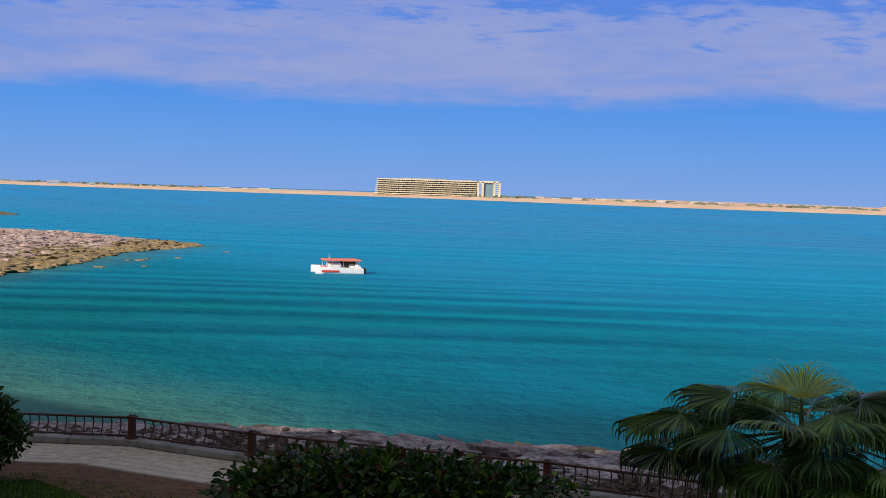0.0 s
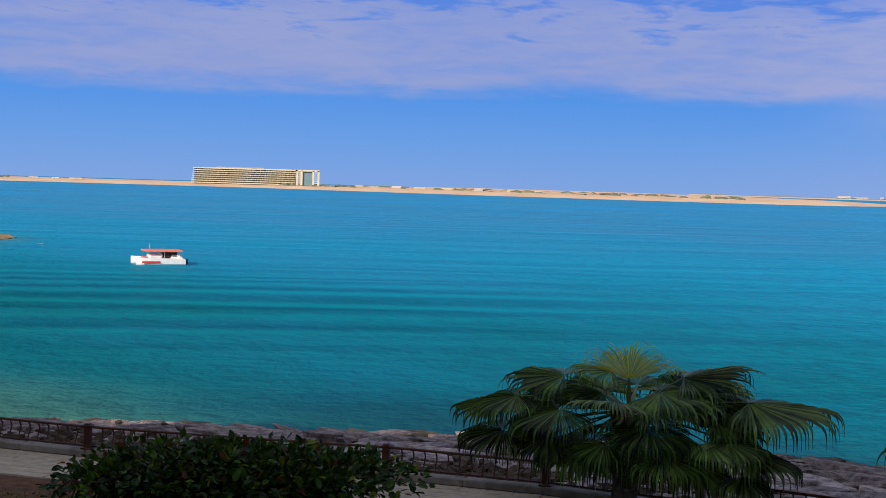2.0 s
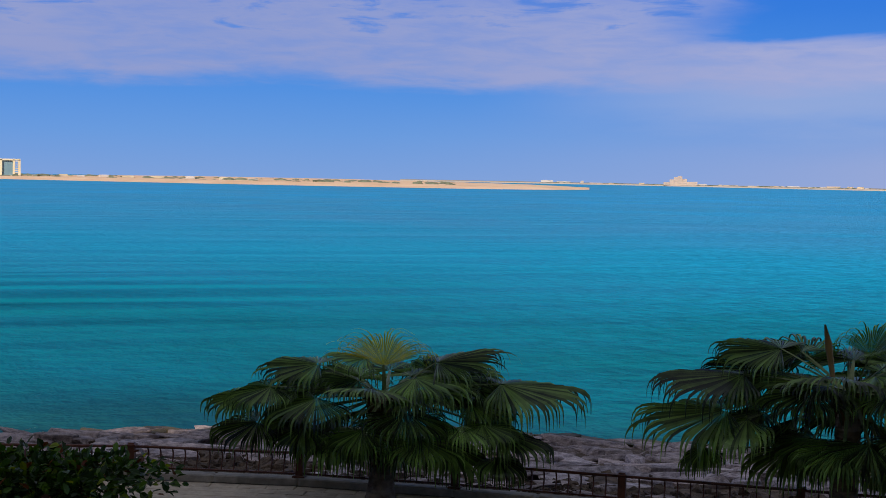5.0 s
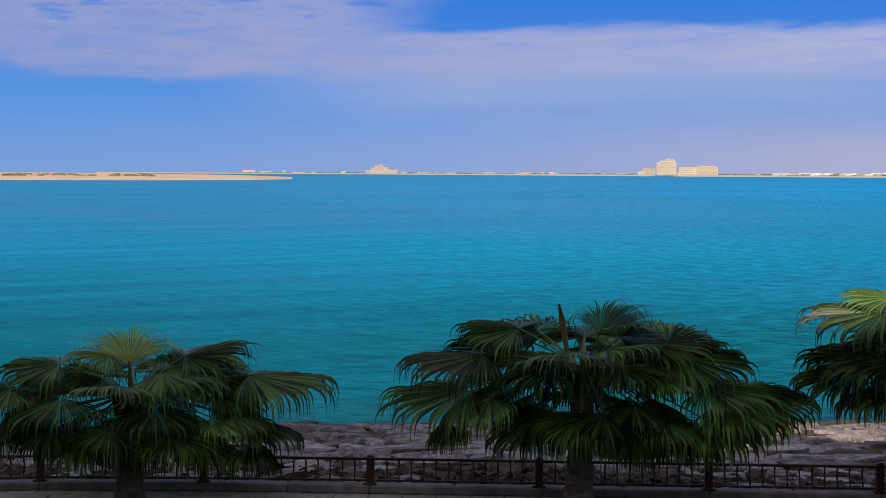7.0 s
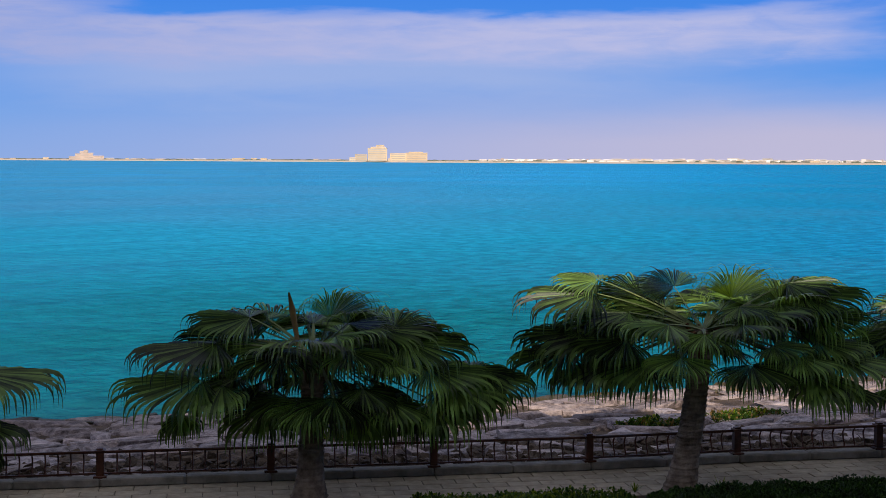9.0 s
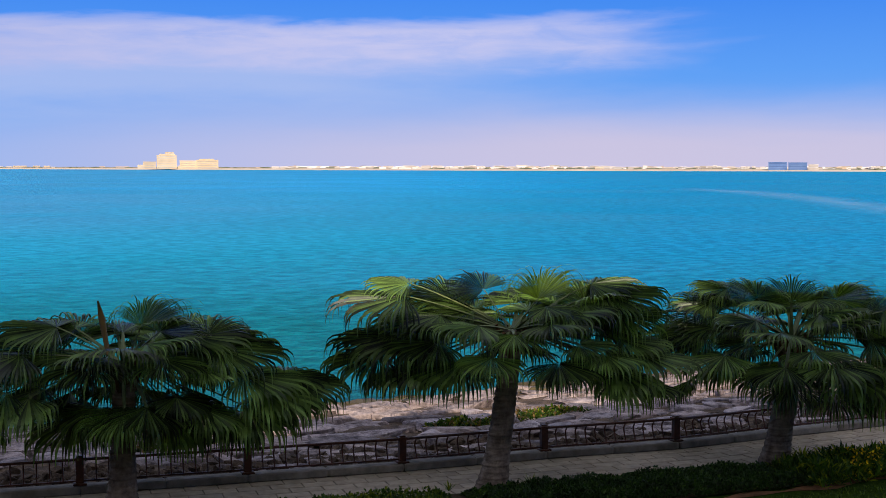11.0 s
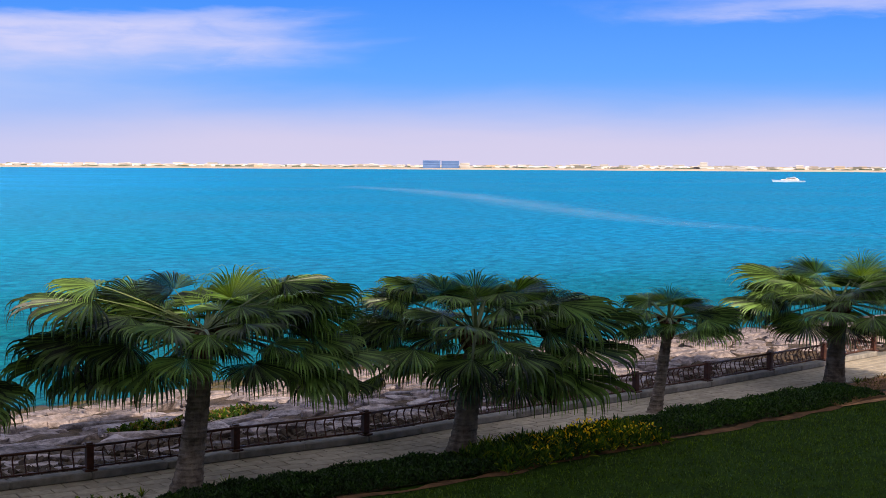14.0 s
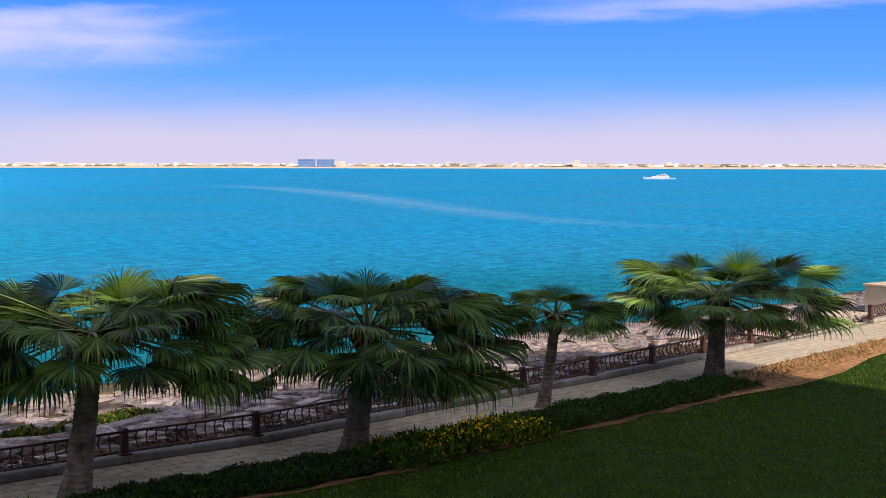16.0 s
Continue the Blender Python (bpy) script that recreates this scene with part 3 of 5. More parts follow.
def trunk_mesh(rng, lean, height, r0, r1):
    """A ringed trunk, flared at the foot and swollen under the crown."""
    verts, faces, sides, n = [], [], 20, int(height / 0.05)
    for i in range(n + 1):
        f = i / n
        flare = 0.42 * math.exp(-f * 10) + 0.08 * math.exp(-((f - 0.93) / 0.08) ** 2)
        ring = 0.012 * (1 if i % 3 == 0 else -0.5) * rng.uniform(0.4, 1.6)
        bow = f + 0.10 * math.sin(f * math.pi)
        for k in range(sides):
            a = k / sides * math.tau
            r = (r0 + (r1 - r0) * f) * (1 + flare) + ring + rng.uniform(-0.010, 0.010)
            verts.append((lean[0] * bow + math.cos(a) * r, lean[1] * bow + math.sin(a) * r, f * height))
    for i in range(n):
        for k in range(sides):
            a, b = i * sides + k, i * sides + (k + 1) % sides
            faces.append((a, b, b + sides, a + sides))
    verts.append((lean[0], lean[1], height))
    for k in range(sides):
        faces.append((n * sides + k, n * sides + (k + 1) % sides, len(verts) - 1))
    return pydata("trunk", verts, faces, M["trunk"])


def stub_mesh():
    """The cut foot of an old leaf."""
    bm = bmesh.new()
    tube(bm, [(0, 0, 0), (0.14, 0, 0.10), (0.30, 0, 0.30)], [0.10, 0.075, 0.05], 5)
    return mesh_of("leaf_stub", bm, M["stub"])


def palm(seed, place, hub_z, lean, shift, leaves, label, fill=16, trunk=0.335, spear=False, reach=1.2, low=-75, high=35, stubs=14, soft=1.0, inner=9):
    """A fan palm: ringed trunk, leaf stubs, and a crown of separate leaves, some at given places
    (to the side, to the house, up, tilt, blade; a sixth value marks a leaf: 1 yellow young, 2 crest green, which holds
    sunlight on some palms)."""
    rng = random.Random(seed)
    ob = thing("fan_palm", (*place, 0), label, "palm tree", "palms along the promenade")
    far = Vector((*place, 0)).normalized()
    side, toward = Vector((far.y, -far.x, 0)), -far
    lean = (lean[0] + side.x * shift, lean[1] + side.y * shift)
    part("trunk", trunk_mesh(rng, lean, hub_z + 0.02, trunk, trunk * 0.80), ob)
    stub = stub_mesh()
    for i in range(stubs):
        f = i / stubs
        a, z = i * 2.39996, hub_z - 0.10 - 0.55 * f
        g = z / hub_z + 0.10 * math.sin(z / hub_z * math.pi)
        r = trunk * 0.74
        part("leaf_stub", stub, ob, m=Matrix.Translation((lean[0] * g + math.cos(a) * r, lean[1] * g + math.sin(a) * r, z - 0.08)) @ Matrix.Rotation(a, 4, "Z") @ Matrix.Rotation(rng.uniform(-0.5, 0.0), 4, "Y"))
    hub = (lean[0], lean[1], hub_z)

    def leaf(root, tilt, blade, young=0, **more):
        v, fa, ix = [], [], []
        fan(rng, v, fa, ix, hub, root, tilt, blade, toward, **more)
        part("leaf", pydata("leaf", v, fa, (M["frond"], M["young"], M["crest"])[young], M["petiole"], idx=ix), ob, ("", "yellow young leaf", "crest leaf in the light green of young and sunlit leaves")[young])

    for u, v, z, tilt, blade, *young in leaves:
        upright = tilt > 50
        blade *= 1.12 if upright else 0.74 if v > 0.6 else 1.08 if abs(u) > 1.8 and tilt > -30 else 0.95
        p = side * u + toward * v + Vector((0, 0, z))
        leaf(p, tilt + 4, blade * 0.96, young[0] if young else 0, hang=soft * (0.5 if upright else 0.5 if tilt > 20 else 0.9 if tilt > -3 else 1.5), spread=(58.0 if young else 74.0) if upright else 108.0, fold=0.1 if upright else 0.32)
    for i in range(fill):
        f = (i + 0.5) / fill
        el = radians(high + (low - high) * f ** 1.15 + rng.uniform(-10, 10))
        # the far half of the crown, and the drooping leaves beneath all round
        a = math.atan2(far.y, far.x) + rng.uniform(-1.7, 1.7) if f < 0.65 else i * 2.39996
        r = reach * rng.uniform(0.75, 1.0)
        p = Vector((math.cos(a) * math.cos(el) * r * WIDE, math.sin(a) * math.cos(el) * r * WIDE, math.sin(el) * r * 0.9))
        leaf(p, math.degrees(el) * 0.9 - 4, reach * rng.uniform(0.62, 0.88), hang=1.3 * soft, ribs=46)
    for i in range(inner):  # short-stalked leaves close over the heart
        el = radians(12 + 48 * rng.random())
        a = i * 2.39996 + rng.uniform(-0.3, 0.3)
        r = reach * rng.uniform(0.42, 0.68)
        p = Vector((math.cos(a) * math.cos(el) * r * WIDE, math.sin(a) * math.cos(el) * r * WIDE, math.sin(el) * r))
        leaf(p, math.degrees(el) * 0.5 - 8, reach * rng.uniform(0.6, 0.78), hang=1.0 * soft, ribs=44)
    if spear:
        bm = bmesh.new()
        tube(bm, [(hub[0] - 0.30, hub[1] + 0.22, hub_z + 0.2), (hub[0] - 0.42, hub[1] + 0.30, hub_z + 1.1), (hub[0] - 0.50, hub[1] + 0.34, hub_z + 1.55)], [0.05, 0.085, 0.02], 6)
        part("spear_leaf", mesh_of("spear_leaf", bm, M["dry"]), ob, "brown unopened spear leaf")
    return ob


LEAVES_A = [(-0.04, 0.2, 0.84, 80, 1.02, 1), (-0.50, 0.1, 1.02, 8, 0.80), (-1.71, -0.3, 0.79, -6, 1.22), (1.30, -0.1, 0.92, 14, 1.28), (0.76, 0.5, 0.59, -12, 1.19), (2.91, 0.0, 0.40, -14, 1.50), (-2.79, 0.6, 0.33, -32, 0.94), (-1.63, 1.1, 0.14, -42, 1.49), (0.56, 1.5, -0.09, -52, 1.42), (2.43, 0.8, -0.48, -30, 1.15), (2.83, 0.8, -1.27, -62, 1.12), (-3.54, -0.2, 0.01, -28, 0.80), (-3.14, 0.4, -0.58, -34, 1.04), (-0.68, 0.7, -0.97, -68, 1.18), (-1.95, 0.8, -0.60, -58, 1.18), (1.60, 0.5, -1.05, -56, 1.20), (-1.20, 0.4, -0.75, -50, 1.20), (2.90, 0.3, -0.75, -36, 1.20), (0.40, 0.7, -1.10, -66, 1.10)]
LEAVES_B = [(0.41, 0.2, 0.89, 62, 1.02, 2), (0.86, 0.4, 0.79, 30, 0.80), (-1.59, -0.3, 0.89, -3, 1.25), (-1.14, -0.7, 0.80, 10, 0.80), (1.50, -0.3, 0.59, 4, 1.33), (2.32, 0.2, 0.30, -9, 1.27), (-2.41, 0.1, 0.29, -13, 1.42), (-0.77, 1.2, 0.18, -36, 1.36), (0.86, 1.1, 0.21, -34, 1.28), (-2.77, 0.2, -0.56, -16, 1.45), (-2.23, 0.7, -0.67, -48, 1.50), (-0.05, 1.4, -0.94, -58, 1.50), (1.86, 0.9, -1.09, -48, 1.28), (3.32, 0.3, -0.73, -28, 1.25), (4.05, -0.3, -0.50, -18, 0.86), (1.32, 0.3, -1.55, -72, 0.98), (-3.23, 0.3, -1.46, -68, 0.80), (1.86, 0.8, -0.11, -24, 1.00), (3.00, 0.5, -1.20, -46, 1.25), (2.40, 0.2, -1.40, -58, 1.20), (3.60, 0.0, -0.95, -34, 1.25), (4.30, -0.2, -0.62, -22, 1.05), (1.00, 0.6, -1.30, -62, 1.20), (-1.20, 0.5, -1.25, -58, 1.20), (2.90, 0.4, -0.35, -20, 1.20)]
LEAVES_C = [(0.67, 0.3, 0.86, 72, 1.02, 2), (-2.76, -0.4, 1.21, 6, 0.80), (-2.86, 0.0, 0.90, -6, 1.38), (-0.76, -0.2, 1.07, 36, 0.80), (2.10, -0.3, 1.22, 6, 0.89), (2.38, 0.2, 1.03, -4, 1.18), (2.86, 0.0, 0.43, -8, 0.97), (-2.57, 0.2, -0.11, -13, 1.42), (-1.90, 0.3, -0.76, -34, 1.50), (0.00, 1.6, 0.08, -34, 1.14), (-1.14, 0.9, -0.77, -52, 1.05), (1.71, 0.9, -0.25, -14, 1.08), (2.86, 0.0, -0.24, -10, 0.96), (2.67, 0.8, -1.17, -56, 1.37), (1.14, 0.9, -0.86, -62, 0.99), (3.62, -0.1, -1.40, -36, 0.88), (0.86, 1.0, 0.72, -18, 0.96), (1.90, 0.7, 0.77, -18, 0.93), (-1.90, 0.4, 0.44, -8, 0.98), (-3.20, 0.3, -0.10, -20, 1.20), (-3.50, 0.2, -0.60, -28, 1.15), (-2.80, 0.2, -0.95, -42, 1.15), (-2.10, 0.6, -0.75, -48, 1.20), (2.60, 0.3, -0.95, -36, 1.25), (3.30, 0.2, -0.55, -22, 1.20)]
LEAVES_D = [(-0.05, 0.2, 1.00, 74, 0.99), (-0.97, 0.1, 1.12, 46, 0.94), (1.15, 0.1, 1.17, 38, 0.91), (-1.80, 0.0, 1.38, 8, 0.80), (-0.69, 0.9, 1.10, -12, 0.80), (0.60, 0.8, 1.18, -14, 0.84), (2.44, -0.2, 0.80, 2, 1.13), (2.99, 0.3, 0.55, -12, 1.23), (-2.26, 0.0, 0.97, -10, 0.80), (-2.53, 0.1, 0.15, -13, 0.80), (-1.52, 0.7, -0.49, -26, 0.84), (0.51, 1.2, -0.19, -20, 1.36), (2.90, 0.4, -0.35, -16, 1.27), (-0.05, 1.1, -1.08, -64, 1.37), (1.15, 0.9, -1.38, -38, 1.40), (2.44, 0.5, -1.17, -26, 1.36), (1.70, 0.8, -0.85, -42, 1.50), (-2.90, -0.2, -1.37, -56, 0.80), (-1.15, 0.5, -0.08, -24, 0.80)]
LEAVES_E = [(0.00, 0.2, 0.50, 76, 0.69), (0.42, 0.1, 0.44, 24, 0.69, 2), (1.07, 0.0, 0.19, 2, 1.01), (0.98, 0.1, -0.22, -22, 1.14), (1.26, 0.5, 0.03, -10, 0.77), (-0.70, 0.0, 0.61, 2, 0.69), (-0.89, 0.1, 0.16, -20, 0.69), (0.05, 0.9, -0.10, -50, 0.70), (-0.61, 0.6, -0.24, -48, 0.71), (0.70, 0.7, -0.41, -42, 0.69)]
LEAVES_F = [(0.76, 0.3, 1.07, 74, 0.99, 2), (-0.86, 0.1, 1.15, 46, 0.94), (2.16, 0.1, 1.15, 36, 0.86), (-2.16, 0.0, 1.03, 12, 1.11), (3.02, 0.0, 0.92, 13, 1.10), (-2.38, 0.2, 0.52, -2, 0.80), (-2.48, 0.0, 0.05, -6, 1.21), (2.70, 0.1, 0.34, -4, 1.05), (3.24, 0.0, -0.05, -12, 1.19), (3.24, 0.0, -0.59, -24, 1.29), (-3.02, 0.1, -0.36, -26, 1.06), (-0.86, 1.1, 0.43, -18, 0.80), (0.00, 1.4, -0.28, -46, 0.86), (1.62, 1.0, 0.31, -18, 0.87), (1.08, 1.0, -0.55, -42, 0.94), (-1.19, 1.0, -0.44, -42, 0.94), (2.16, 0.5, -0.84, -34, 0.92), (-1.51, 0.5, 0.78, 4, 0.80)]

palm(11, (11.2, 31.9), 2.75, (0.3, 0.2), -0.14, LEAVES_A, "low fan palm with a yellow young leaf beside the promenade", 28, reach=1.2, high=38)
palm(12, (20.2, 25.5), 3.55, (0.5, 0.1), -0.22, LEAVES_B, "fan palm with a brown spear leaf beside the promenade", 32, spear=True, reach=1.25, high=40)
palm(13, (27.4, 19.4), 4.05, (0.9, 0.1), 0.10, LEAVES_C, "leaning fan palm with sunlit top leaves beside the promenade", 33, reach=1.35, low=-45, high=42)
palm(14, (34.3, 14.5), 3.57, (0.4, -0.1), 0.20, LEAVES_D, "bushy fan palm beside the flower bed", 31, 0.36, reach=1.35, low=-60, high=50)
palm(15, (43.1, 10.8), 3.25, (0.0, -0.1), 0.33, LEAVES_E, "slender young fan palm beside the promenade", 7, 0.21, reach=0.85, low=-50, inner=4, soft=0.6, stubs=8)
palm(16, (51.2, 5.7), 3.20, (0.1, 0.0), 0.10, LEAVES_F, "sunlit-topped fan palm at the end of the hedge", 26, 0.37, reach=1.2, low=-55, high=52, soft=0.35)


# ---- far sand spit with the hotel ----
SPIT = [(-1500, 2100), (-900, 1930), (-594, 1810), (-332, 1700), (-84, 1680), (0, 1640), (60, 1570), (220, 1410), (364, 1310), (470, 1270), (560, 1290), (620, 1330), (690, 1410)]


def make_spit():
    line = [Vector((x, y, 0)) for x, y in SPIT]
    verts, faces = [], []
    for i, p in enumerate(line):
        w = min(1.0, (len(line) - 1 - i) / 4.0)
        out = p.normalized()
        for d, z in ((-6, SEA - 0.3), (14, SEA + 1.4), (40 + 10 * w, SEA + 2.0 + 1.2 * w), (60 + 380 * w, SEA + 2.2 + (2.0 if i < 7 else 4.6) * w), (80 + 460 * w, SEA - 0.3)):
            q = p + out * d
            verts.append((q.x, q.y, z))
    for i in range(len(line) - 1):
        for k in range(4):
            a = i * 5 + k
            faces.append((a, a + 5, a + 6, a + 1))
    tagged(new("sand_spit", pydata("sand_spit", verts, faces, M["sand"])), "long low spit of pale sand across the water", "beach", kind="structure")


make_spit()


def hotel():
    a, b = Vector((-86, 1722, 0)), Vector((71, 1724, 0))
    ob = thing("hotel", (a + b) / 2 + Vector((0, 0, 0.5)), "long pale hotel block with rows of balconies on the beach", "hotel")
    w, h, floors = 157.0, 21.0, 8
    main = 128.0
    x0 = -w / 2
    bm = bmesh.new()
    box(bm, x0 + main / 2, 12, h / 2, main, 18, h, bevel=0.2)
    part("wall", mesh_of("wall", bm, M["hotel_glass"]), ob, "recessed grey glazing")
    step = h / floors
    for k in range(floors + 1):
        bm = bmesh.new()
        box(bm, x0 + main / 2 - 1.5 * (floors - k) * 0.25, 1.5 - 0.25 * (floors - k), k * step, main + 2, 7.0, 1.15 if k < floors else 1.5)
        part("balcony_slab", mesh_of("balcony_slab", bm, M["hotel"]), ob)
    bm = bmesh.new()
    box(bm, 0, 1.2, 0, 0.9, 2.4, h - 0.6)
    fin = mesh_of("divider", bm, M["hotel"])
    for k in range(41):
        part("divider", fin, ob, m=Matrix.Translation((x0 + 1 + k * (main - 2) / 40, 2.6, h / 2)))
    # glazed end pavilion in a pale frame
    ex = x0 + main + 13
    bm = bmesh.new()
    box(bm, ex + 2, 8, h / 2, 16, 14, h - 1)
    part("glass_hall", mesh_of("glass_hall", bm, M["hall_glass"]), ob, "tall glazed hall")
    bm = bmesh.new()
    for px in (ex - 12, ex - 6, ex + 9, ex + 15.5):
        box(bm, px, 3, h / 2, 2.6, 10, h)
    box(bm, ex + 1.5, 3, h, 30, 10, 2.0)
    box(bm, ex + 1.5, 3, 1.0, 30, 10, 1.8)
    for k in range(1, floors):
        box(bm, ex - 9, 3, k * step, 6, 9, 0.8)
        box(bm, ex + 12.5, 3, k * step, 6, 9, 0.8)
    part("frame", mesh_of("frame", bm, M["hotel"]), ob)
    bm = bmesh.new()
    box(bm, x0 + main * 0.45, 14, h + 1.2, 60, 6, 1.8)
    box(bm, x0 + main * 0.9, 14, h + 0.9, 10, 6, 1.4)
    part("plant_room", mesh_of("plant_room", bm, M["pale"]), ob)


hotel()

# ---- far coast ----
COAST = [(18, 4700), (22, 4350), (28, 4050), (36, 3400), (43, 2960), (53, 2680), (61, 2540), (70, 2480), (80, 2440), (92, 2400), (112, 2350), (135, 2300)]


def coast_distance(a):
    for (a0, d0), (a1, d1) in zip(COAST, COAST[1:]):
        if a <= a1:
            return d0 + (d1 - d0) * (a - a0) / (a1 - a0)
    return COAST[-1][1]


def make_coast():
    verts, faces = [], []
    n = 60
    for i in range(n + 1):
        a = 18 + (135 - 18) * i / n
        d = coast_distance(a)
        for dd, z in ((-8, SEA - 0.3), (25, SEA + 2.0), (60, SEA + 3.2), (500, SEA + 5.0), (700, SEA + 5.0)):
            verts.append(tuple(bearing(a, min(d + dd, 4900 + dd * 0.1), z)))
    for i in range(n):
        for k in range(4):
            p = i * 5 + k
            faces.append((p, p + 5, p + 6, p + 1))
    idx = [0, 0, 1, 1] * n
    tagged(new("far_coast", pydata("far_coast", verts, faces, M["far_hazy_sand"], M["far_inland"], idx=idx)), "flat sandy coast on the horizon", "coast", kind="structure")


make_coast()


# ---- shore rocks ----
def slab_mesh(rng, name, mat, points=16):
    """An angular slab: the hull of random points in a flat block, edges worn."""
    bm = bmesh.new()
    for _ in range(points):
        a = rng.uniform(0, math.tau)
        r = rng.uniform(0.7, 1.0)
        bm.verts.new((math.cos(a) * r * 0.5, math.sin(a) * r * 0.5, rng.choice((-0.5, 0.5)) * rng.uniform(0.6, 1.0)))
    got = bmesh.ops.convex_hull(bm, input=bm.verts)
    bmesh.ops.delete(bm, geom=list({g for g in got["geom_interior"] + got["geom_unused"] if isinstance(g, bmesh.types.BMVert)}), context="VERTS")
    bmesh.ops.dissolve_limit(bm, angle_limit=0.2, verts=bm.verts, edges=bm.edges)
    bmesh.ops.bevel(bm, geom=list(bm.edges), offset=0.035, segments=1, affect="EDGES")
    return mesh_of(name, bm, mat)


def joined(name, rows, mat):
    """One mesh out of many placed copies."""
    verts, faces = [], []
    for me, m in rows:
        n = len(verts)
        verts += [tuple(m @ v.co) for v in me.vertices]
        faces += [tuple(n + k for k in p.vertices) for p in me.polygons]
    return pydata(name, verts, faces, mat)


def make_rocks():
    rng = random.Random(5)
    shapes = [slab_mesh(rng, "stone", M["rock"]) for _ in range(12)]
    wet = [slab_mesh(rng, "wet_stone", M["rock_wet"]) for _ in range(6)]
    bank = tagged(new("shore_rocks"), "pale angular rock slabs piled between railing and sea", "rocks", kind="structure")
    rest, rest_wet, count = [], [], 0
    length = [0.0]
    for a, b in zip(FENCE, FENCE[1:]):
        length.append(length[-1] + (b - a).length)

    def at(s):
        for i in range(len(FENCE) - 1):
            if s <= length[i + 1]:
                return FENCE[i].lerp(FENCE[i + 1], (s - length[i]) / (length[i + 1] - length[i]))
        return FENCE[-1]

    u = 1.6
    while u < 16.4:
        s = rng.uniform(0, 2)
        big = 0.65 + 0.5 * min(1, (u - 1.6) / 4)
        while s < length[-1] + 34:
            w = rng.uniform(0.7, 2.8) * big * (1.4 if rng.random() < 0.2 else 1)
            d = rng.uniform(0.45, 1.15) * big
            h = rng.uniform(0.16, 0.40) * big
            base = at(s) if s <= length[-1] else FENCE[-1] + (FENCE[-1] - FENCE[-2]).normalized() * (s - length[-1])
            uu = u + rng.uniform(-0.5, 0.5)
            q = base + NORMAL * uu * bank_reach(base.x)
            skip = noise.noise((q.x * 0.16, q.y * 0.16, 7.0)) > (0.12 if u < 4 else 0.42)
            if not skip:
                m = Matrix.Translation((q.x, q.y, bank_z(uu) + h * rng.uniform(-0.1, 0.2))) @ Euler((rng.uniform(-0.14, 0.14), rng.uniform(-0.10, 0.10), math.atan2(ALONG.y, ALONG.x) + rng.uniform(-0.5, 0.5))).to_matrix().to_4x4() @ Matrix.Diagonal((w, d, h, 1))
                is_wet = u > 12.9 and rng.random() < 0.8
                me = rng.choice(wet if is_wet else shapes)
                if 3.0 < q.x < 52.0 and count < 290 and (u > 4 or w > 1.2):
                    part("stone", me, bank, m=m)
                    count += 1
                else:
                    (rest_wet if is_wet else rest).append((me, m))
            s += w * rng.uniform(0.72, 1.0)
        u += 0.62 * big
    ob = part("loose_stones", joined("loose_stones", rest, M["rock"]), bank)
    tagged(ob, kind="stuff")
    ob = part("wet_stones", joined("wet_stones", rest_wet, M["rock_wet"]), bank, "yellow-brown stones at the waterline")
    tagged(ob, kind="stuff")
    # yellow weed-grown stones where the bank is narrow
    rows = []
    for _ in range(46):
        x = rng.uniform(-17.0, -1.0)
        base = at(x + 19.0)
        q = base + NORMAL * (11.6 + rng.gauss(0, 0.9)) * (0.98 if x > -8 else 0.92)
        k = rng.uniform(0.4, 1.1)
        rows.append((rng.choice(wet), Matrix.Translation((q.x, q.y, SEA + rng.uniform(-0.02, 0.14))) @ Matrix.Rotation(rng.uniform(0, 6), 4, "Z") @ Matrix.Diagonal((k * 1.6, k, k * 0.2, 1))))
    tagged(part("weedy_stones", joined("weedy_stones", rows, M["jetty_wet"]), bank, "yellow-green weed-grown stones awash"), kind="stuff")
    # small rubble right behind the railing
    rows = []
    for _ in range(4200):
        s, uu = rng.uniform(0, length[-1]), 0.5 + abs(rng.gauss(0, 2.2))
        q = at(s) + NORMAL * uu
        k = rng.uniform(0.12, 0.42)
        rows.append((rng.choice(shapes), Matrix.Translation((q.x, q.y, bank_z(uu) + 0.03)) @ Euler((rng.uniform(-0.6, 0.6), rng.uniform(-0.6, 0.6), rng.uniform(0, 6))).to_matrix().to_4x4() @ Matrix.Diagonal((k * 1.4, k, k * 0.7, 1))))
    tagged(part("rubble", joined("rubble", rows, M["rubble"]), bank, "brown rubble behind the railing"), kind="stuff")


make_rocks()


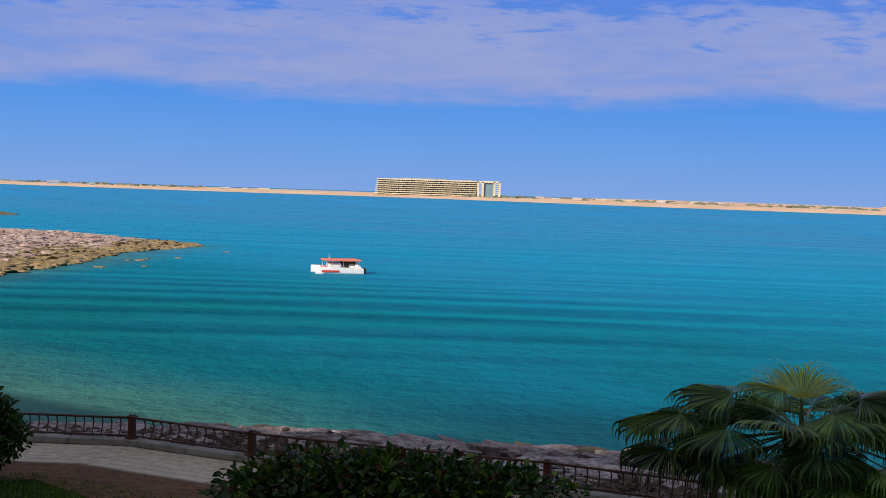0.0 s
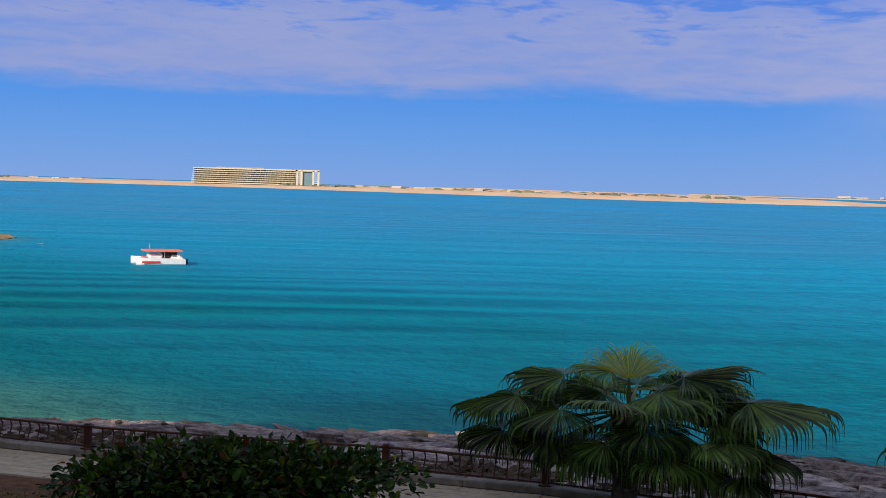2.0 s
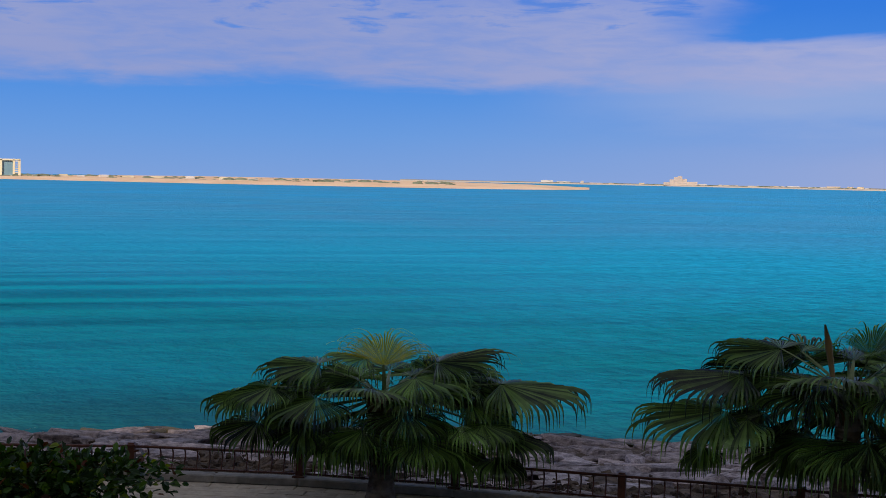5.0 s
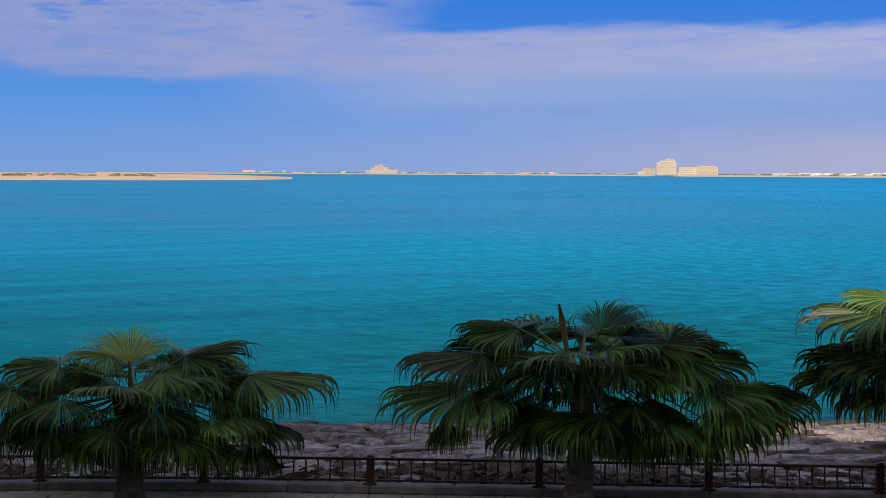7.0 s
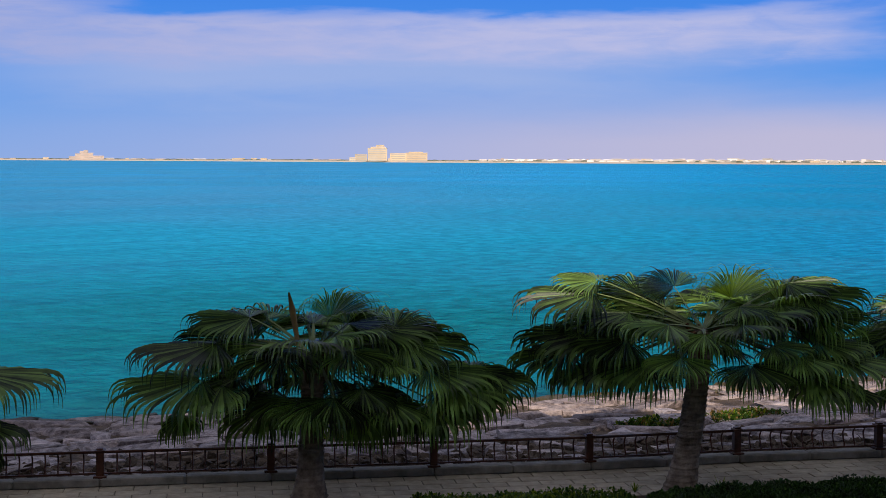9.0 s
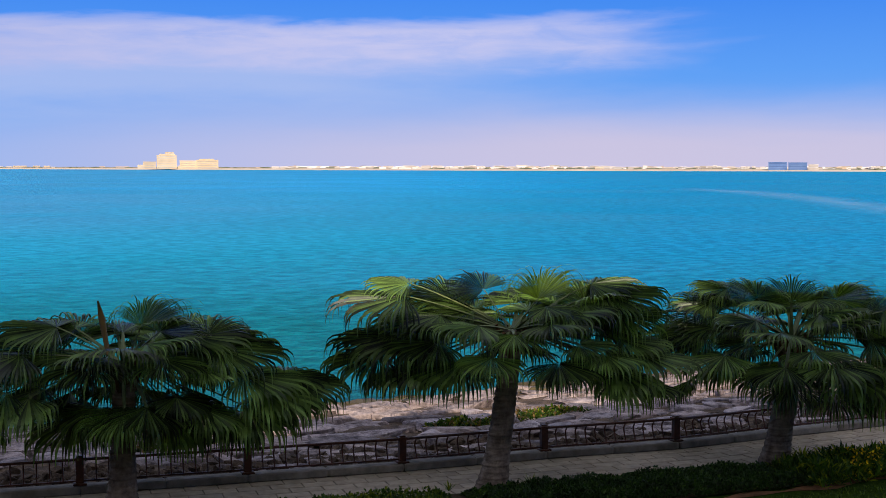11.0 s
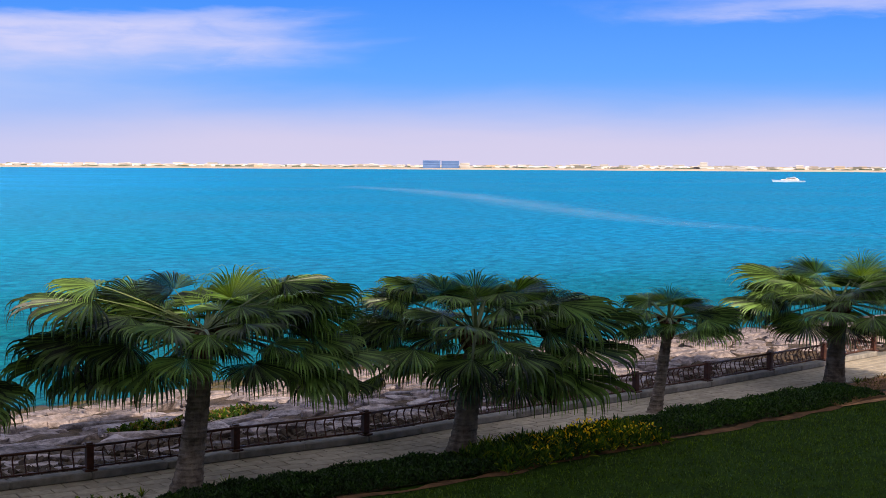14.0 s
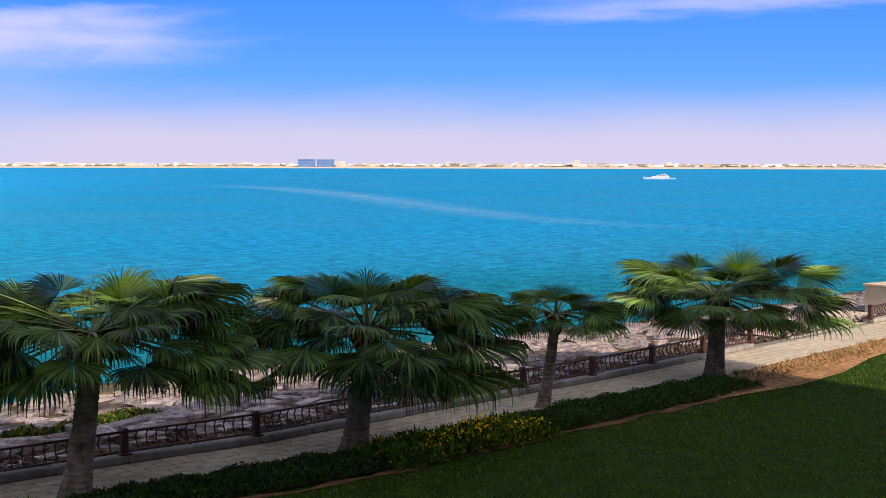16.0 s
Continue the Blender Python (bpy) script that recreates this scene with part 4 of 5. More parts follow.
def make_jetty():
    rng = random.Random(8)
    edge = [Vector(p + (0,)) for p in ((-47, 98), (-42, 126), (-41, 151), (-42, 182), (-36, 206), (-40, 214), (-60, 222), (-130, 236))]
    core = tagged(new("jetty"), "pale boulder jetty reaching out into the sea", "jetty", kind="structure")
    mid = Vector((-130, 150, 0))
    verts, faces = [], []
    for p in edge:
        for f, z in ((-0.03, SEA - 0.8), (0.04, SEA + 0.3), (0.16, 0.1), (0.3, 0.55), (1.0, 0.6)):
            q = p.lerp(mid, f)
            verts.append((q.x, q.y, z))
    for i in range(len(edge) - 1):
        for k in range(4):
            a = i * 5 + k
            faces.append((a, a + 1, a + 6, a + 5))
    part("core", pydata("core", verts, faces, M["jetty_rock"]), core)
    dry = [slab_mesh(rng, "boulder", M["jetty_rock"], 20) for _ in range(8)]
    wet = [slab_mesh(rng, "wet_boulder", M["jetty_wet"], 20) for _ in range(5)]
    count, rest, rest_wet = 0, [], []
    for i in range(len(edge) - 2):
        a, b = edge[i], edge[i + 1]
        n = int((b - a).length / 1.0)
        for k in range(n):
            for j, f in enumerate((0.0, 0.018, 0.036, 0.054, 0.075, 0.096, 0.118, 0.14, 0.165, 0.19, 0.22, 0.25, 0.29, 0.33)):
                g = f + rng.uniform(-0.012, 0.012)
                q = a.lerp(b, (k + rng.random()) / n).lerp(mid, g)
                z = SEA + 0.1 + min(1.0, max(0, g) / 0.16) * 1.5 + max(0, min(1, (g - 0.16) / 0.14)) * 0.45
                w = rng.uniform(1.3, 3.2)
                m = Matrix.Translation((q.x, q.y, z)) @ Euler((rng.uniform(-0.2, 0.2), rng.uniform(-0.1, 0.1), rng.uniform(-0.5, 0.5))).to_matrix().to_4x4() @ Matrix.Diagonal((w, w * rng.uniform(0.5, 0.8), rng.uniform(0.25, 0.5), 1))
                is_wet = j < 3 or (j < 5 and rng.random() < 0.5)
                me = rng.choice(wet if is_wet else dry)
                if count < 280 and i in (1, 2, 3) and rng.random() < 0.35:
                    part("boulder", me, core, m=m)
                    count += 1
                else:
                    (rest_wet if is_wet else rest).append((me, m))
    tagged(part("wet_boulders", joined("wet_boulders", rest_wet, M["jetty_wet"]), core, "yellow-brown boulders at the waterline"), kind="stuff")
    tagged(part("boulders", joined("boulders", rest, M["jetty_rock"]), core), kind="stuff")
    # stray stones awash off the point
    rows = []
    for _ in range(9):
        f = rng.random()
        q = Vector((-37, 118, 0)).lerp(Vector((-31, 212, 0)), f) + Vector((rng.uniform(-2, 5), rng.uniform(-6, 6), 0))
        w = rng.uniform(0.8, 2.2)
        rows.append((rng.choice(wet), Matrix.Translation((q.x, q.y, SEA - 0.02)) @ Matrix.Rotation(rng.uniform(0, 6), 4, "Z") @ Matrix.Diagonal((w, w * 0.7, 0.3, 1))))
    tagged(part("awash_stones", joined("awash_stones", rows, M["jetty_wet"]), core, "yellow stones awash"), kind="stuff")
    # a low sandy point farther out
    bm = bmesh.new()
    bmesh.ops.create_uvsphere(bm, u_segments=24, v_segments=10, radius=1.0, matrix=Matrix.Translation((-132, 350, SEA - 0.2)) @ Matrix.Diagonal((24, 9, 1.4, 1)))
    tagged(new("sand_point", mesh_of("sand_point", bm, M["jetty_wet"], smooth=True)), "low sandy point in the water", "beach", kind="structure")


make_jetty()


# ---- promenade paving and kerb ----
def make_paving():
    pavement = bpy.data.objects["pavement"]
    bm = bmesh.new()
    box(bm, 0, 0, 0, 0.78, 0.44, 0.05, bevel=0.012)
    stone = mesh_of("paver", bm, M["paver"])
    bm = bmesh.new()
    box(bm, 0, 0, 0.10, 1.0, 0.42, 0.22, bevel=0.03)
    block = mesh_of("kerb_stone", bm, M["kerb"])
    rng = random.Random(3)
    kerb = tagged(new("kerb"), "low pale stone kerb carrying the railing", "kerb", kind="structure")
    rest, count = [], 0
    for i, (a, b) in enumerate(zip(FENCE, FENCE[1:])):
        d = (b - a)
        turn = math.atan2(d.y, d.x)
        sa, sb = side_of(i), side_of(i + 1)
        for k in range(0 if i in GAP else 2):
            p = a.lerp(b, (k + 0.5) / 2) + sa.lerp(sb, 0.5) * 0.02
            part("kerb_stone", block, kerb, m=Matrix.Translation((p.x, p.y, 0)) @ Matrix.Rotation(turn + rng.uniform(-0.004, 0.004), 4, "Z") @ Matrix.Diagonal((d.length / 2 - 0.012, 1, 1 + rng.uniform(-0.02, 0.02), 1)))
        n = round(d.length / 0.8)
        for r in range(6):
            off = 0.25 + 0.47 * (r + 0.5)
            for k in range(n):
                f = (k + 0.5 + (0.5 if r % 2 else 0.0)) / n
                if f > 1:
                    f -= 1
                p = a.lerp(b, f) + sa.lerp(sb, f) * off
                m = Matrix.Translation((p.x, p.y, -0.018 + rng.uniform(-0.004, 0.004))) @ Euler((rng.uniform(-0.006, 0.006), rng.uniform(-0.006, 0.006), turn)).to_matrix().to_4x4() @ Matrix.Diagonal((d.length / n / 0.80, 1, 1, 1))
                if count < 290 and 22 < p.x < 52 and r < 5:
                    part("paver", stone, pavement, m=m)
                    count += 1
                else:
                    rest.append((stone, m))
    tagged(part("pavers", joined("pavers", rest, M["paver"]), pavement), kind="stuff")


# ---- planting ----
def leaves_mesh(name, rng, spots, size, mats, weights, aspect=0.55, tilt=0.9):
    """Many small pointed leaves, each a folded kite, at given spots (place, outward way)."""
    verts, faces, idx = [], [], []
    for p, out in spots:
        w = Vector((rng.gauss(0, 1), rng.gauss(0, 1), rng.gauss(0, 0.6))) * tilt + Vector(out) * 1.2
        w.normalize()
        s = w.cross(Vector((rng.gauss(0, 1), rng.gauss(0, 1), 1.4))).normalized()
        up = s.cross(w)
        l = size * rng.uniform(0.6, 1.25)
        n = len(verts)
        p = Vector(p)
        half = s * l * aspect * 0.5
        for f, g, rise in ((0.0, 0.0, 0.0), (0.28, 0.9, 0.06), (0.68, 0.85, 0.05), (1.0, 0.0, -0.10), (0.68, -0.85, 0.05), (0.28, -0.9, 0.06)):
            verts.append(tuple(p + w * l * f + half * g + up * l * rise))
        faces += [(n, n + 1, n + 2, n + 3), (n, n + 3, n + 4, n + 5)]
        k = rng.choices(range(len(mats)), weights)[0]
        idx += [k, k]
    return pydata(name, verts, faces, *mats, idx=idx)


def bush(seed, place, size, label, category, mats, weights, leaf=0.26, count=2600, clumps=14, base=0.15, name="shrub"):
    rng = random.Random(seed)
    ob = thing(name, (*place, 0), label, category)
    sx, sy, sz = size
    bm = bmesh.new()
    centres = []
    for k in range(clumps):
        a = k * 2.39996
        r = math.sqrt((k + 0.3) / clumps)
        c = Vector((math.cos(a) * r * sx * 0.36, math.sin(a) * r * sy * 0.36, base + sz * (0.72 - 0.38 * r * r) * rng.uniform(0.8, 1.12)))
        centres.append((c, Vector((sx * 0.20, sy * 0.20, sz * 0.28)) * rng.uniform(0.75, 1.25)))
        tube(bm, [(c.x * 0.12, c.y * 0.12, -0.05), (c.x * 0.5, c.y * 0.5, c.z * 0.55), tuple(c)], [0.06, 0.04, 0.015], 5)
    part("branchwork", mesh_of("branchwork", bm, M["twig"]), ob)
    spots = []
    for _ in range(count):
        c, e = rng.choice(centres)
        d = Vector((rng.gauss(0, 1), rng.gauss(0, 1), rng.gauss(0.25, 1))).normalized()
        r = rng.random() ** 0.35
        p = c + Vector((d.x * e.x, d.y * e.y, d.z * e.z)) * r
        if p.z > 0.02:
            spots.append((p, d))
    tagged(part("foliage", leaves_mesh("foliage", rng, spots, leaf, mats, weights, 0.62), ob), kind="stuff")
    return ob


bush(21, (1.55, 33.0), (9.4, 4.4, 1.62), "broad leafy shrub with dark green and reddish leaves", "shrub", (M["hedge"], M["hedge_dark"], M["red_leaf"], M["yellowgreen"]), (0.40, 0.48, 0.06, 0.06), 0.25, 8200, 34)
bush(22, (-9.7, 36.0), (2.9, 2.6, 2.55), "small dark round-crowned tree at the lawn's edge", "tree", (M["hedge_dark"], M["hedge"]), (0.8, 0.2), 0.2, 3600, 12, 0.1, "clipped_tree")


def inside(i0, i1, off):
    """A place along the bed: between two posts by number and off metres in from the railing."""
    def at(f):
        s = i0 + (i1 - i0) * f
        i = min(int(s), len(FENCE) - 2)
        return FENCE[i].lerp(FENCE[i + 1], s - i) + side_of(i).lerp(side_of(i + 1), s - i) * off
    return at


def make_beds():
    # soil of the bed: dark under the planting, bare and orange-brown past it
    edge = (6.2, 6.3, 6.4, 6.0, 5.4, 4.8, 4.4)
    for name, i0, i1, mat, label in (("planting_bed", 8, 20, "dark_soil", "long bed of dark brown soil beside the promenade"), ("bare_bed", 18, 25, "soil", "bare orange-brown soil beside the promenade")):
        v, f = strip([FENCE[i] + side_of(i) * 3.27 for i in range(i0, i1)], [FENCE[i] + side_of(i) * ((5.75 if i < 18 else 5.3 if mat == "dark_soil" else edge[i - 18]) + 0.2 * math.sin(i * 1.7)) for i in range(i0, i1)], 0.012, 0.012, 6)
        v = [(x + noise.noise((x * 0.7, y * 0.7, 1)) * 0.35, y + noise.noise((x * 1.6, y * 1.6, 5)) * 0.3, z + 0.02 * noise.noise((x, y, 2)) + 0.02) for x, y, z in v]
        tagged(new(name, pydata(name, v, f, M[mat])), label, "flower bed", kind="structure")
    line = resample(FENCE[11:20], 0.5)
    v, f = strip([p - NORMAL * (5.72 + 0.5 * noise.noise((p.x * 0.8, p.y * 0.8, 4))) for p in line], [p - NORMAL * (6.02 + 0.45 * noise.noise((p.x * 0.6, p.y * 0.6, 8))) for p in line], 0.045, 0.02, 3)
    tagged(new("soil_edge", pydata("soil_edge", v, f, M["brown_soil"])), "bare reddish-brown earth edge between hedge and lawn", "flower bed", kind="structure")
    v, f = strip([FENCE[i] + side_of(i) * 3.27 for i in range(0, 6)], [FENCE[i] + side_of(i) * (6.2 + 0.8 * math.sin(i * 1.7)) for i in range(0, 6)], 0.014, 0.014, 4)
    tagged(new("soil_strip", pydata("soil_strip", v, f, M["brown_soil"])), "strip of bare brown earth at the lawn's edge", "flower bed", kind="structure")


make_beds()


def cover(seed, i0, i1, lo, hi, height, label, category, mats, weights, count, leaf, name="groundcover", aspect=0.55):
    """A low mat of leaves along the bed."""
    rng = random.Random(seed)
    mid = inside(i0, i1, (lo + hi) / 2)(0.5)
    spots = []
    for _ in range(count):
        f, g = rng.random(), rng.random()
        ragged = 0.25 * noise.noise((f * 30, seed, 0))
        p = inside(i0, i1, lo + ragged + (hi - lo) * g)(f) - mid
        edge = min(1.0, 5 * min(g, 1 - g) + 0.25) * min(1.0, 12 * min(f, 1 - f) + 0.25)
        top = height * edge * (0.8 + 0.5 * noise.noise(((p.x + mid.x) * 0.9, (p.y + mid.y) * 0.9, seed)))
        spots.append(((p.x, p.y, top * rng.uniform(0.35, 1.0)), (0, 0, 0.9)))
    me = leaves_mesh(name, rng, spots, leaf, mats, weights, aspect)
    ob = new(name, me)
    ob.location = (mid.x, mid.y, 0.02)
    return tagged(ob, label, category, kind="stuff")


cover(31, 12.1, 14.2, 3.4, 5.7, 0.40, "mat of dark green groundcover between two palms", "groundcover", (M["hedge_dark"], M["hedge"]), (0.8, 0.2), 26000, 0.085)
cover(32, 14.15, 15.75, 3.7, 6.0, 0.42, "flower bed of strap leaves and yellow daisies", "flowers", (M["yellowgreen"], M["hedge"], M["hedge_dark"]), (0.24, 0.40, 0.36), 5200, 0.30, "flower_bed", 0.16)
cover(36, 14.4, 15.75, 3.9, 5.9, 0.66, "yellow daisies over green strap leaves", "flowers", (M["flower"], M["flower"]), (0.5, 0.5), 900, 0.11, "daisies")
cover(33, 15.6, 18.75, 3.4, 5.65, 0.45, "low dense dark green hedge beside the path", "hedge", (M["hedge_dark"], M["hedge"]), (0.75, 0.25), 32000, 0.085, "low_hedge")
cover(34, 10.7, 12.0, 3.6, 5.2, 0.5, "low yellow-green hedge beside the path", "hedge", (M["yellowgreen"], M["hedge"]), (0.3, 0.7), 8000, 0.10, "low_hedge")
cover(35, 18.9, 23.0, 3.5, 5.4, 0.10, "scattered dry straw and stalks on bare soil", "dry plants", (M["dry"], M["yellowgreen"]), (0.9, 0.1), 900, 0.22, "dry_stalks", 0.12)


def tuft(seed, place, size, label):
    """A rosette of stiff pointed leaves, each its own part."""
    rng = random.Random(seed)
    ob = thing("agave", (*place, 0.02), label, "plant")
    shapes = []
    for k in range(3):
        v, f = [], []
        for i in range(5):
            g = i / 4
            w = 0.07 * (1 - g) ** 0.7 * (0.6 + g) + 0.002
            z, x = g * 0.8 - 0.25 * g * g * k * 0.5, g * (0.35 + 0.2 * k)
            v += [(x, -w, z + 0.02), (x, 0, z), (x, w, z + 0.02)]
        for i in range(4):
            f += [(3 * i, 3 * i + 1, 3 * i + 4, 3 * i + 3), (3 * i + 1, 3 * i + 2, 3 * i + 5, 3 * i + 4)]
        shapes.append(pydata("leaf", v, f, M["hedge"] if k else M["yellowgreen"]))
    for k in range(18):
        part("leaf", shapes[k % 3], ob, m=Matrix.Rotation(k * 2.4, 4, "Z") @ Matrix.Scale(size * rng.uniform(0.7, 1.2), 4))


tuft(41, (26.3, 20.0), 0.3, "spiky green plant at the foot of a palm")
tuft(42, (27.9, 18.5), 0.45, "spiky green plant at the foot of a palm")
tuft(43, (51.9, 4.9), 0.4, "dry spiky plant at the foot of a palm")
tuft(44, (35.2, 14.0), 0.6, "spiky green plant at the foot of a palm")


def shore_scrub(seed, place, size, count):
    rng = random.Random(seed)
    spots = []
    for _ in range(count):
        a, r = rng.uniform(0, math.tau), math.sqrt(rng.random())
        p = ALONG * math.cos(a) * r * size[0] + NORMAL * math.sin(a) * r * size[1]
        spots.append(((p.x, p.y, rng.uniform(0.0, 0.28) * (1.1 - r)), (0, 0, 0.8)))
    ob = new("shore_plant", leaves_mesh("shore_plant", rng, spots, 0.16, (M["hedge"], M["yellowgreen"], M["dry"]), (0.6, 0.2, 0.2)))
    ob.location = place
    tagged(ob, "low green salt plants growing over the shore rocks", "plants", kind="stuff")


for k, (x, y) in enumerate(((39.3, 24.7), (37.7, 25.2), (27.0, 31.2), (35.4, 26.2))):
    shore_scrub(60 + k, (x, y, -0.42), (1.2 + 0.4 * (k % 3), 0.5), 600)


def make_grass():
    rng = random.Random(17)
    verts, faces = [], []
    for _ in range(130000):
        i = rng.uniform(0, len(FENCE) - 2)
        k = int(i)
        off = (6.2 if k < 21 else 5.0) + 22 * rng.random() ** 1.3 if k > 7 else 4.8 + 14 * rng.random()
        p = FENCE[k].lerp(FENCE[k + 1], i - k) + side_of(k).lerp(side_of(k + 1), i - k) * off
        a, h = rng.uniform(0, 6.28), rng.uniform(0.04, 0.10)
        dx, dy = math.cos(a) * 0.02, math.sin(a) * 0.02
        n = len(verts)
        verts += [(p.x - dx, p.y - dy, -0.01), (p.x + dx, p.y + dy, -0.01), (p.x + dy * 2.2, p.y - dx * 2.2, h)]
        faces.append((n, n + 1, n + 2))
    tagged(new("grass", pydata("grass", verts, faces, M["grass"])), "short mown grass blades", "grass", kind="stuff")


make_grass()


# ---- wall at the end of the promenade ----
def make_end_wall():
    d = ALONG
    turn = math.atan2(d.y, d.x)
    mid = Vector((79.6, -3.3, -0.6))
    ob = thing("boundary_wall", mid, "cream rendered wall block at the promenade's end", "wall", turn=turn)
    bm = bmesh.new()
    box(bm, 0, 0.8, 1.02, 5.0, 2.2, 2.04, bevel=0.03)
    part("body", mesh_of("body", bm, M["wall"]), ob)
    bm = bmesh.new()
    box(bm, 0, 0.8, 2.1, 5.2, 2.4, 0.12, bevel=0.02)
    part("coping", mesh_of("coping", bm, M["wall"]), ob)
    for x in (-1.6, -1.0, -0.2):
        bm = bmesh.new()
        tube(bm, [(x, 0.8, 2.4), (x + 0.05, 0.8, 2.8), (x - 0.12, 0.8, 3.05)], [0.04, 0.03, 0.02], 6)
        part("pole", mesh_of("pole", bm, M["steel"]), ob)
    bm = bmesh.new()
    tube(bm, [(-1.7, 0.8, 2.7), (-0.6, 0.8, 2.8), (0.2, 0.8, 2.7)], 0.025, 6)
    part("bracket", mesh_of("bracket", bm, M["steel"]), ob)


make_end_wall()


# ---- boats ----
def catamaran():
    ob = thing("catamaran", (-9.3, 153.0, SEA), "white catamaran with a faded orange awning and red trim", "boat", turn=radians(16))
    ob.scale = (0.92, 1.0, 1.18)
    for side in (-1, 1):
        bm = bmesh.new()
        rows = []
        for k in range(9):
            f = k / 8
            x = -2.9 + 5.6 * f
            w = 0.42 * (1 if f > 0.3 else 0.25 + 0.75 * f / 0.3)
            top = 0.55 + 0.18 * (1 - f)
            rows.append([bm.verts.new((x - (0.35 * (1 - f) if f < 0.3 else 0), side * 1.5 + w * s, z)) for s, z in ((-1, top), (-0.8, 0.1), (0, -0.2), (0.8, 0.1), (1, top))])
        for a, b in zip(rows, rows[1:]):
            for k in range(4):
                bm.faces.new((a[k], a[k + 1], b[k + 1], b[k]))
            bm.faces.new((a[4], a[0], b[0], b[4]))
        bm.faces.new(rows[-1])
        bm.faces.new(rows[0][::-1])
        part("hull", mesh_of("hull", bm, M["white"]), ob)
        bm = bmesh.new()
        box(bm, -1.5, side * 1.93, 0.30, 2.2, 0.04, 0.16)
        part("stripe", mesh_of("stripe", bm, M["boat_red"]), ob, "red stripe")
    bm = bmesh.new()
    box(bm, -0.2, 0, 0.32, 4.2, 2.4, 0.36, bevel=0.1)
    part("bridge_deck", mesh_of("bridge_deck", bm, M["white"]), ob)
    for y in (-1.1, -0.4, 0.4, 1.1):
        bm = bmesh.new()
        box(bm, 2.2, y, 0.7, 0.5, 0.42, 0.16, bevel=0.03)
        part("stern_step", mesh_of("stern_step", bm, M["white"]), ob)
    # dark box that stands for the shaded gap under the awning
    bm = bmesh.new()
    box(bm, 1.05, 0, 1.0, 1.5, 2.3, 0.6, bevel=0.05)
    part("seating", mesh_of("seating", bm, M["dark"]), ob, "dark box for the shade under the awning")
    bm = bmesh.new()
    box(bm, 0.1, 0, 0.55, 5.0, 3.2, 0.14, bevel=0.04)
    part("deck", mesh_of("deck", bm, M["white"]), ob)
    bm = bmesh.new()
    box(bm, -0.7, 0, 0.82, 1.5, 2.2, 0.5, bevel=0.12)
    cabin = part("cabin", mesh_of("cabin", bm, M["white"]), ob)
    for y in (-0.7, 0.0, 0.7):
        bm = bmesh.new()
        box(bm, 0.06, y, 0.86, 0.04, 0.5, 0.24)
        part("window", mesh_of("window", bm, M["dark"]), cabin, "dark window")
    bm = bmesh.new()
    box(bm, 0.2, 0, 1.30, 4.5, 3.3, 0.16, bevel=0.05)
    for v in bm.verts:
        v.co.z += 0.12 * (1 - (v.co.y / 1.65) ** 2)
    part("awning", mesh_of("awning", bm, M["orange"]), ob, "faded orange canvas awning")
    for x in (-1.8, 0.2, 2.2):
        for y in (-1.45, 1.45):
            bm = bmesh.new()
            tube(bm, [(x, y, 0.6), (x, y, 1.28)], 0.03, 6)
            part("awning_post", mesh_of("awning_post", bm, M["steel"]), ob)
    bm = bmesh.new()
    tube(bm, [(-1.2, 0.3, 1.3), (-1.25, 0.3, 1.95)], [0.04, 0.02], 6)
    part("mast", mesh_of("mast", bm, M["white"]), ob)
    for y in (-0.9, 0.9):
        bm = bmesh.new()
        box(bm, 1.6, y, 0.82, 1.2, 0.5, 0.4, bevel=0.06)
        part("bench", mesh_of("bench", bm, M["white"]), ob)
    for y in (-1.5, 1.5):
        bm = bmesh.new()
        box(bm, 2.85, y, 0.35, 0.35, 0.34, 0.55, bevel=0.08)
        part("outboard_motor", mesh_of("outboard_motor", bm, M["dark"]), ob)
    bm = bmesh.new()
    box(bm, -2.2, -1.2, 0.7, 0.8, 0.5, 0.18, bevel=0.05)
    part("locker", mesh_of("locker", bm, M["boat_red"]), ob, "red locker")


catamaran()


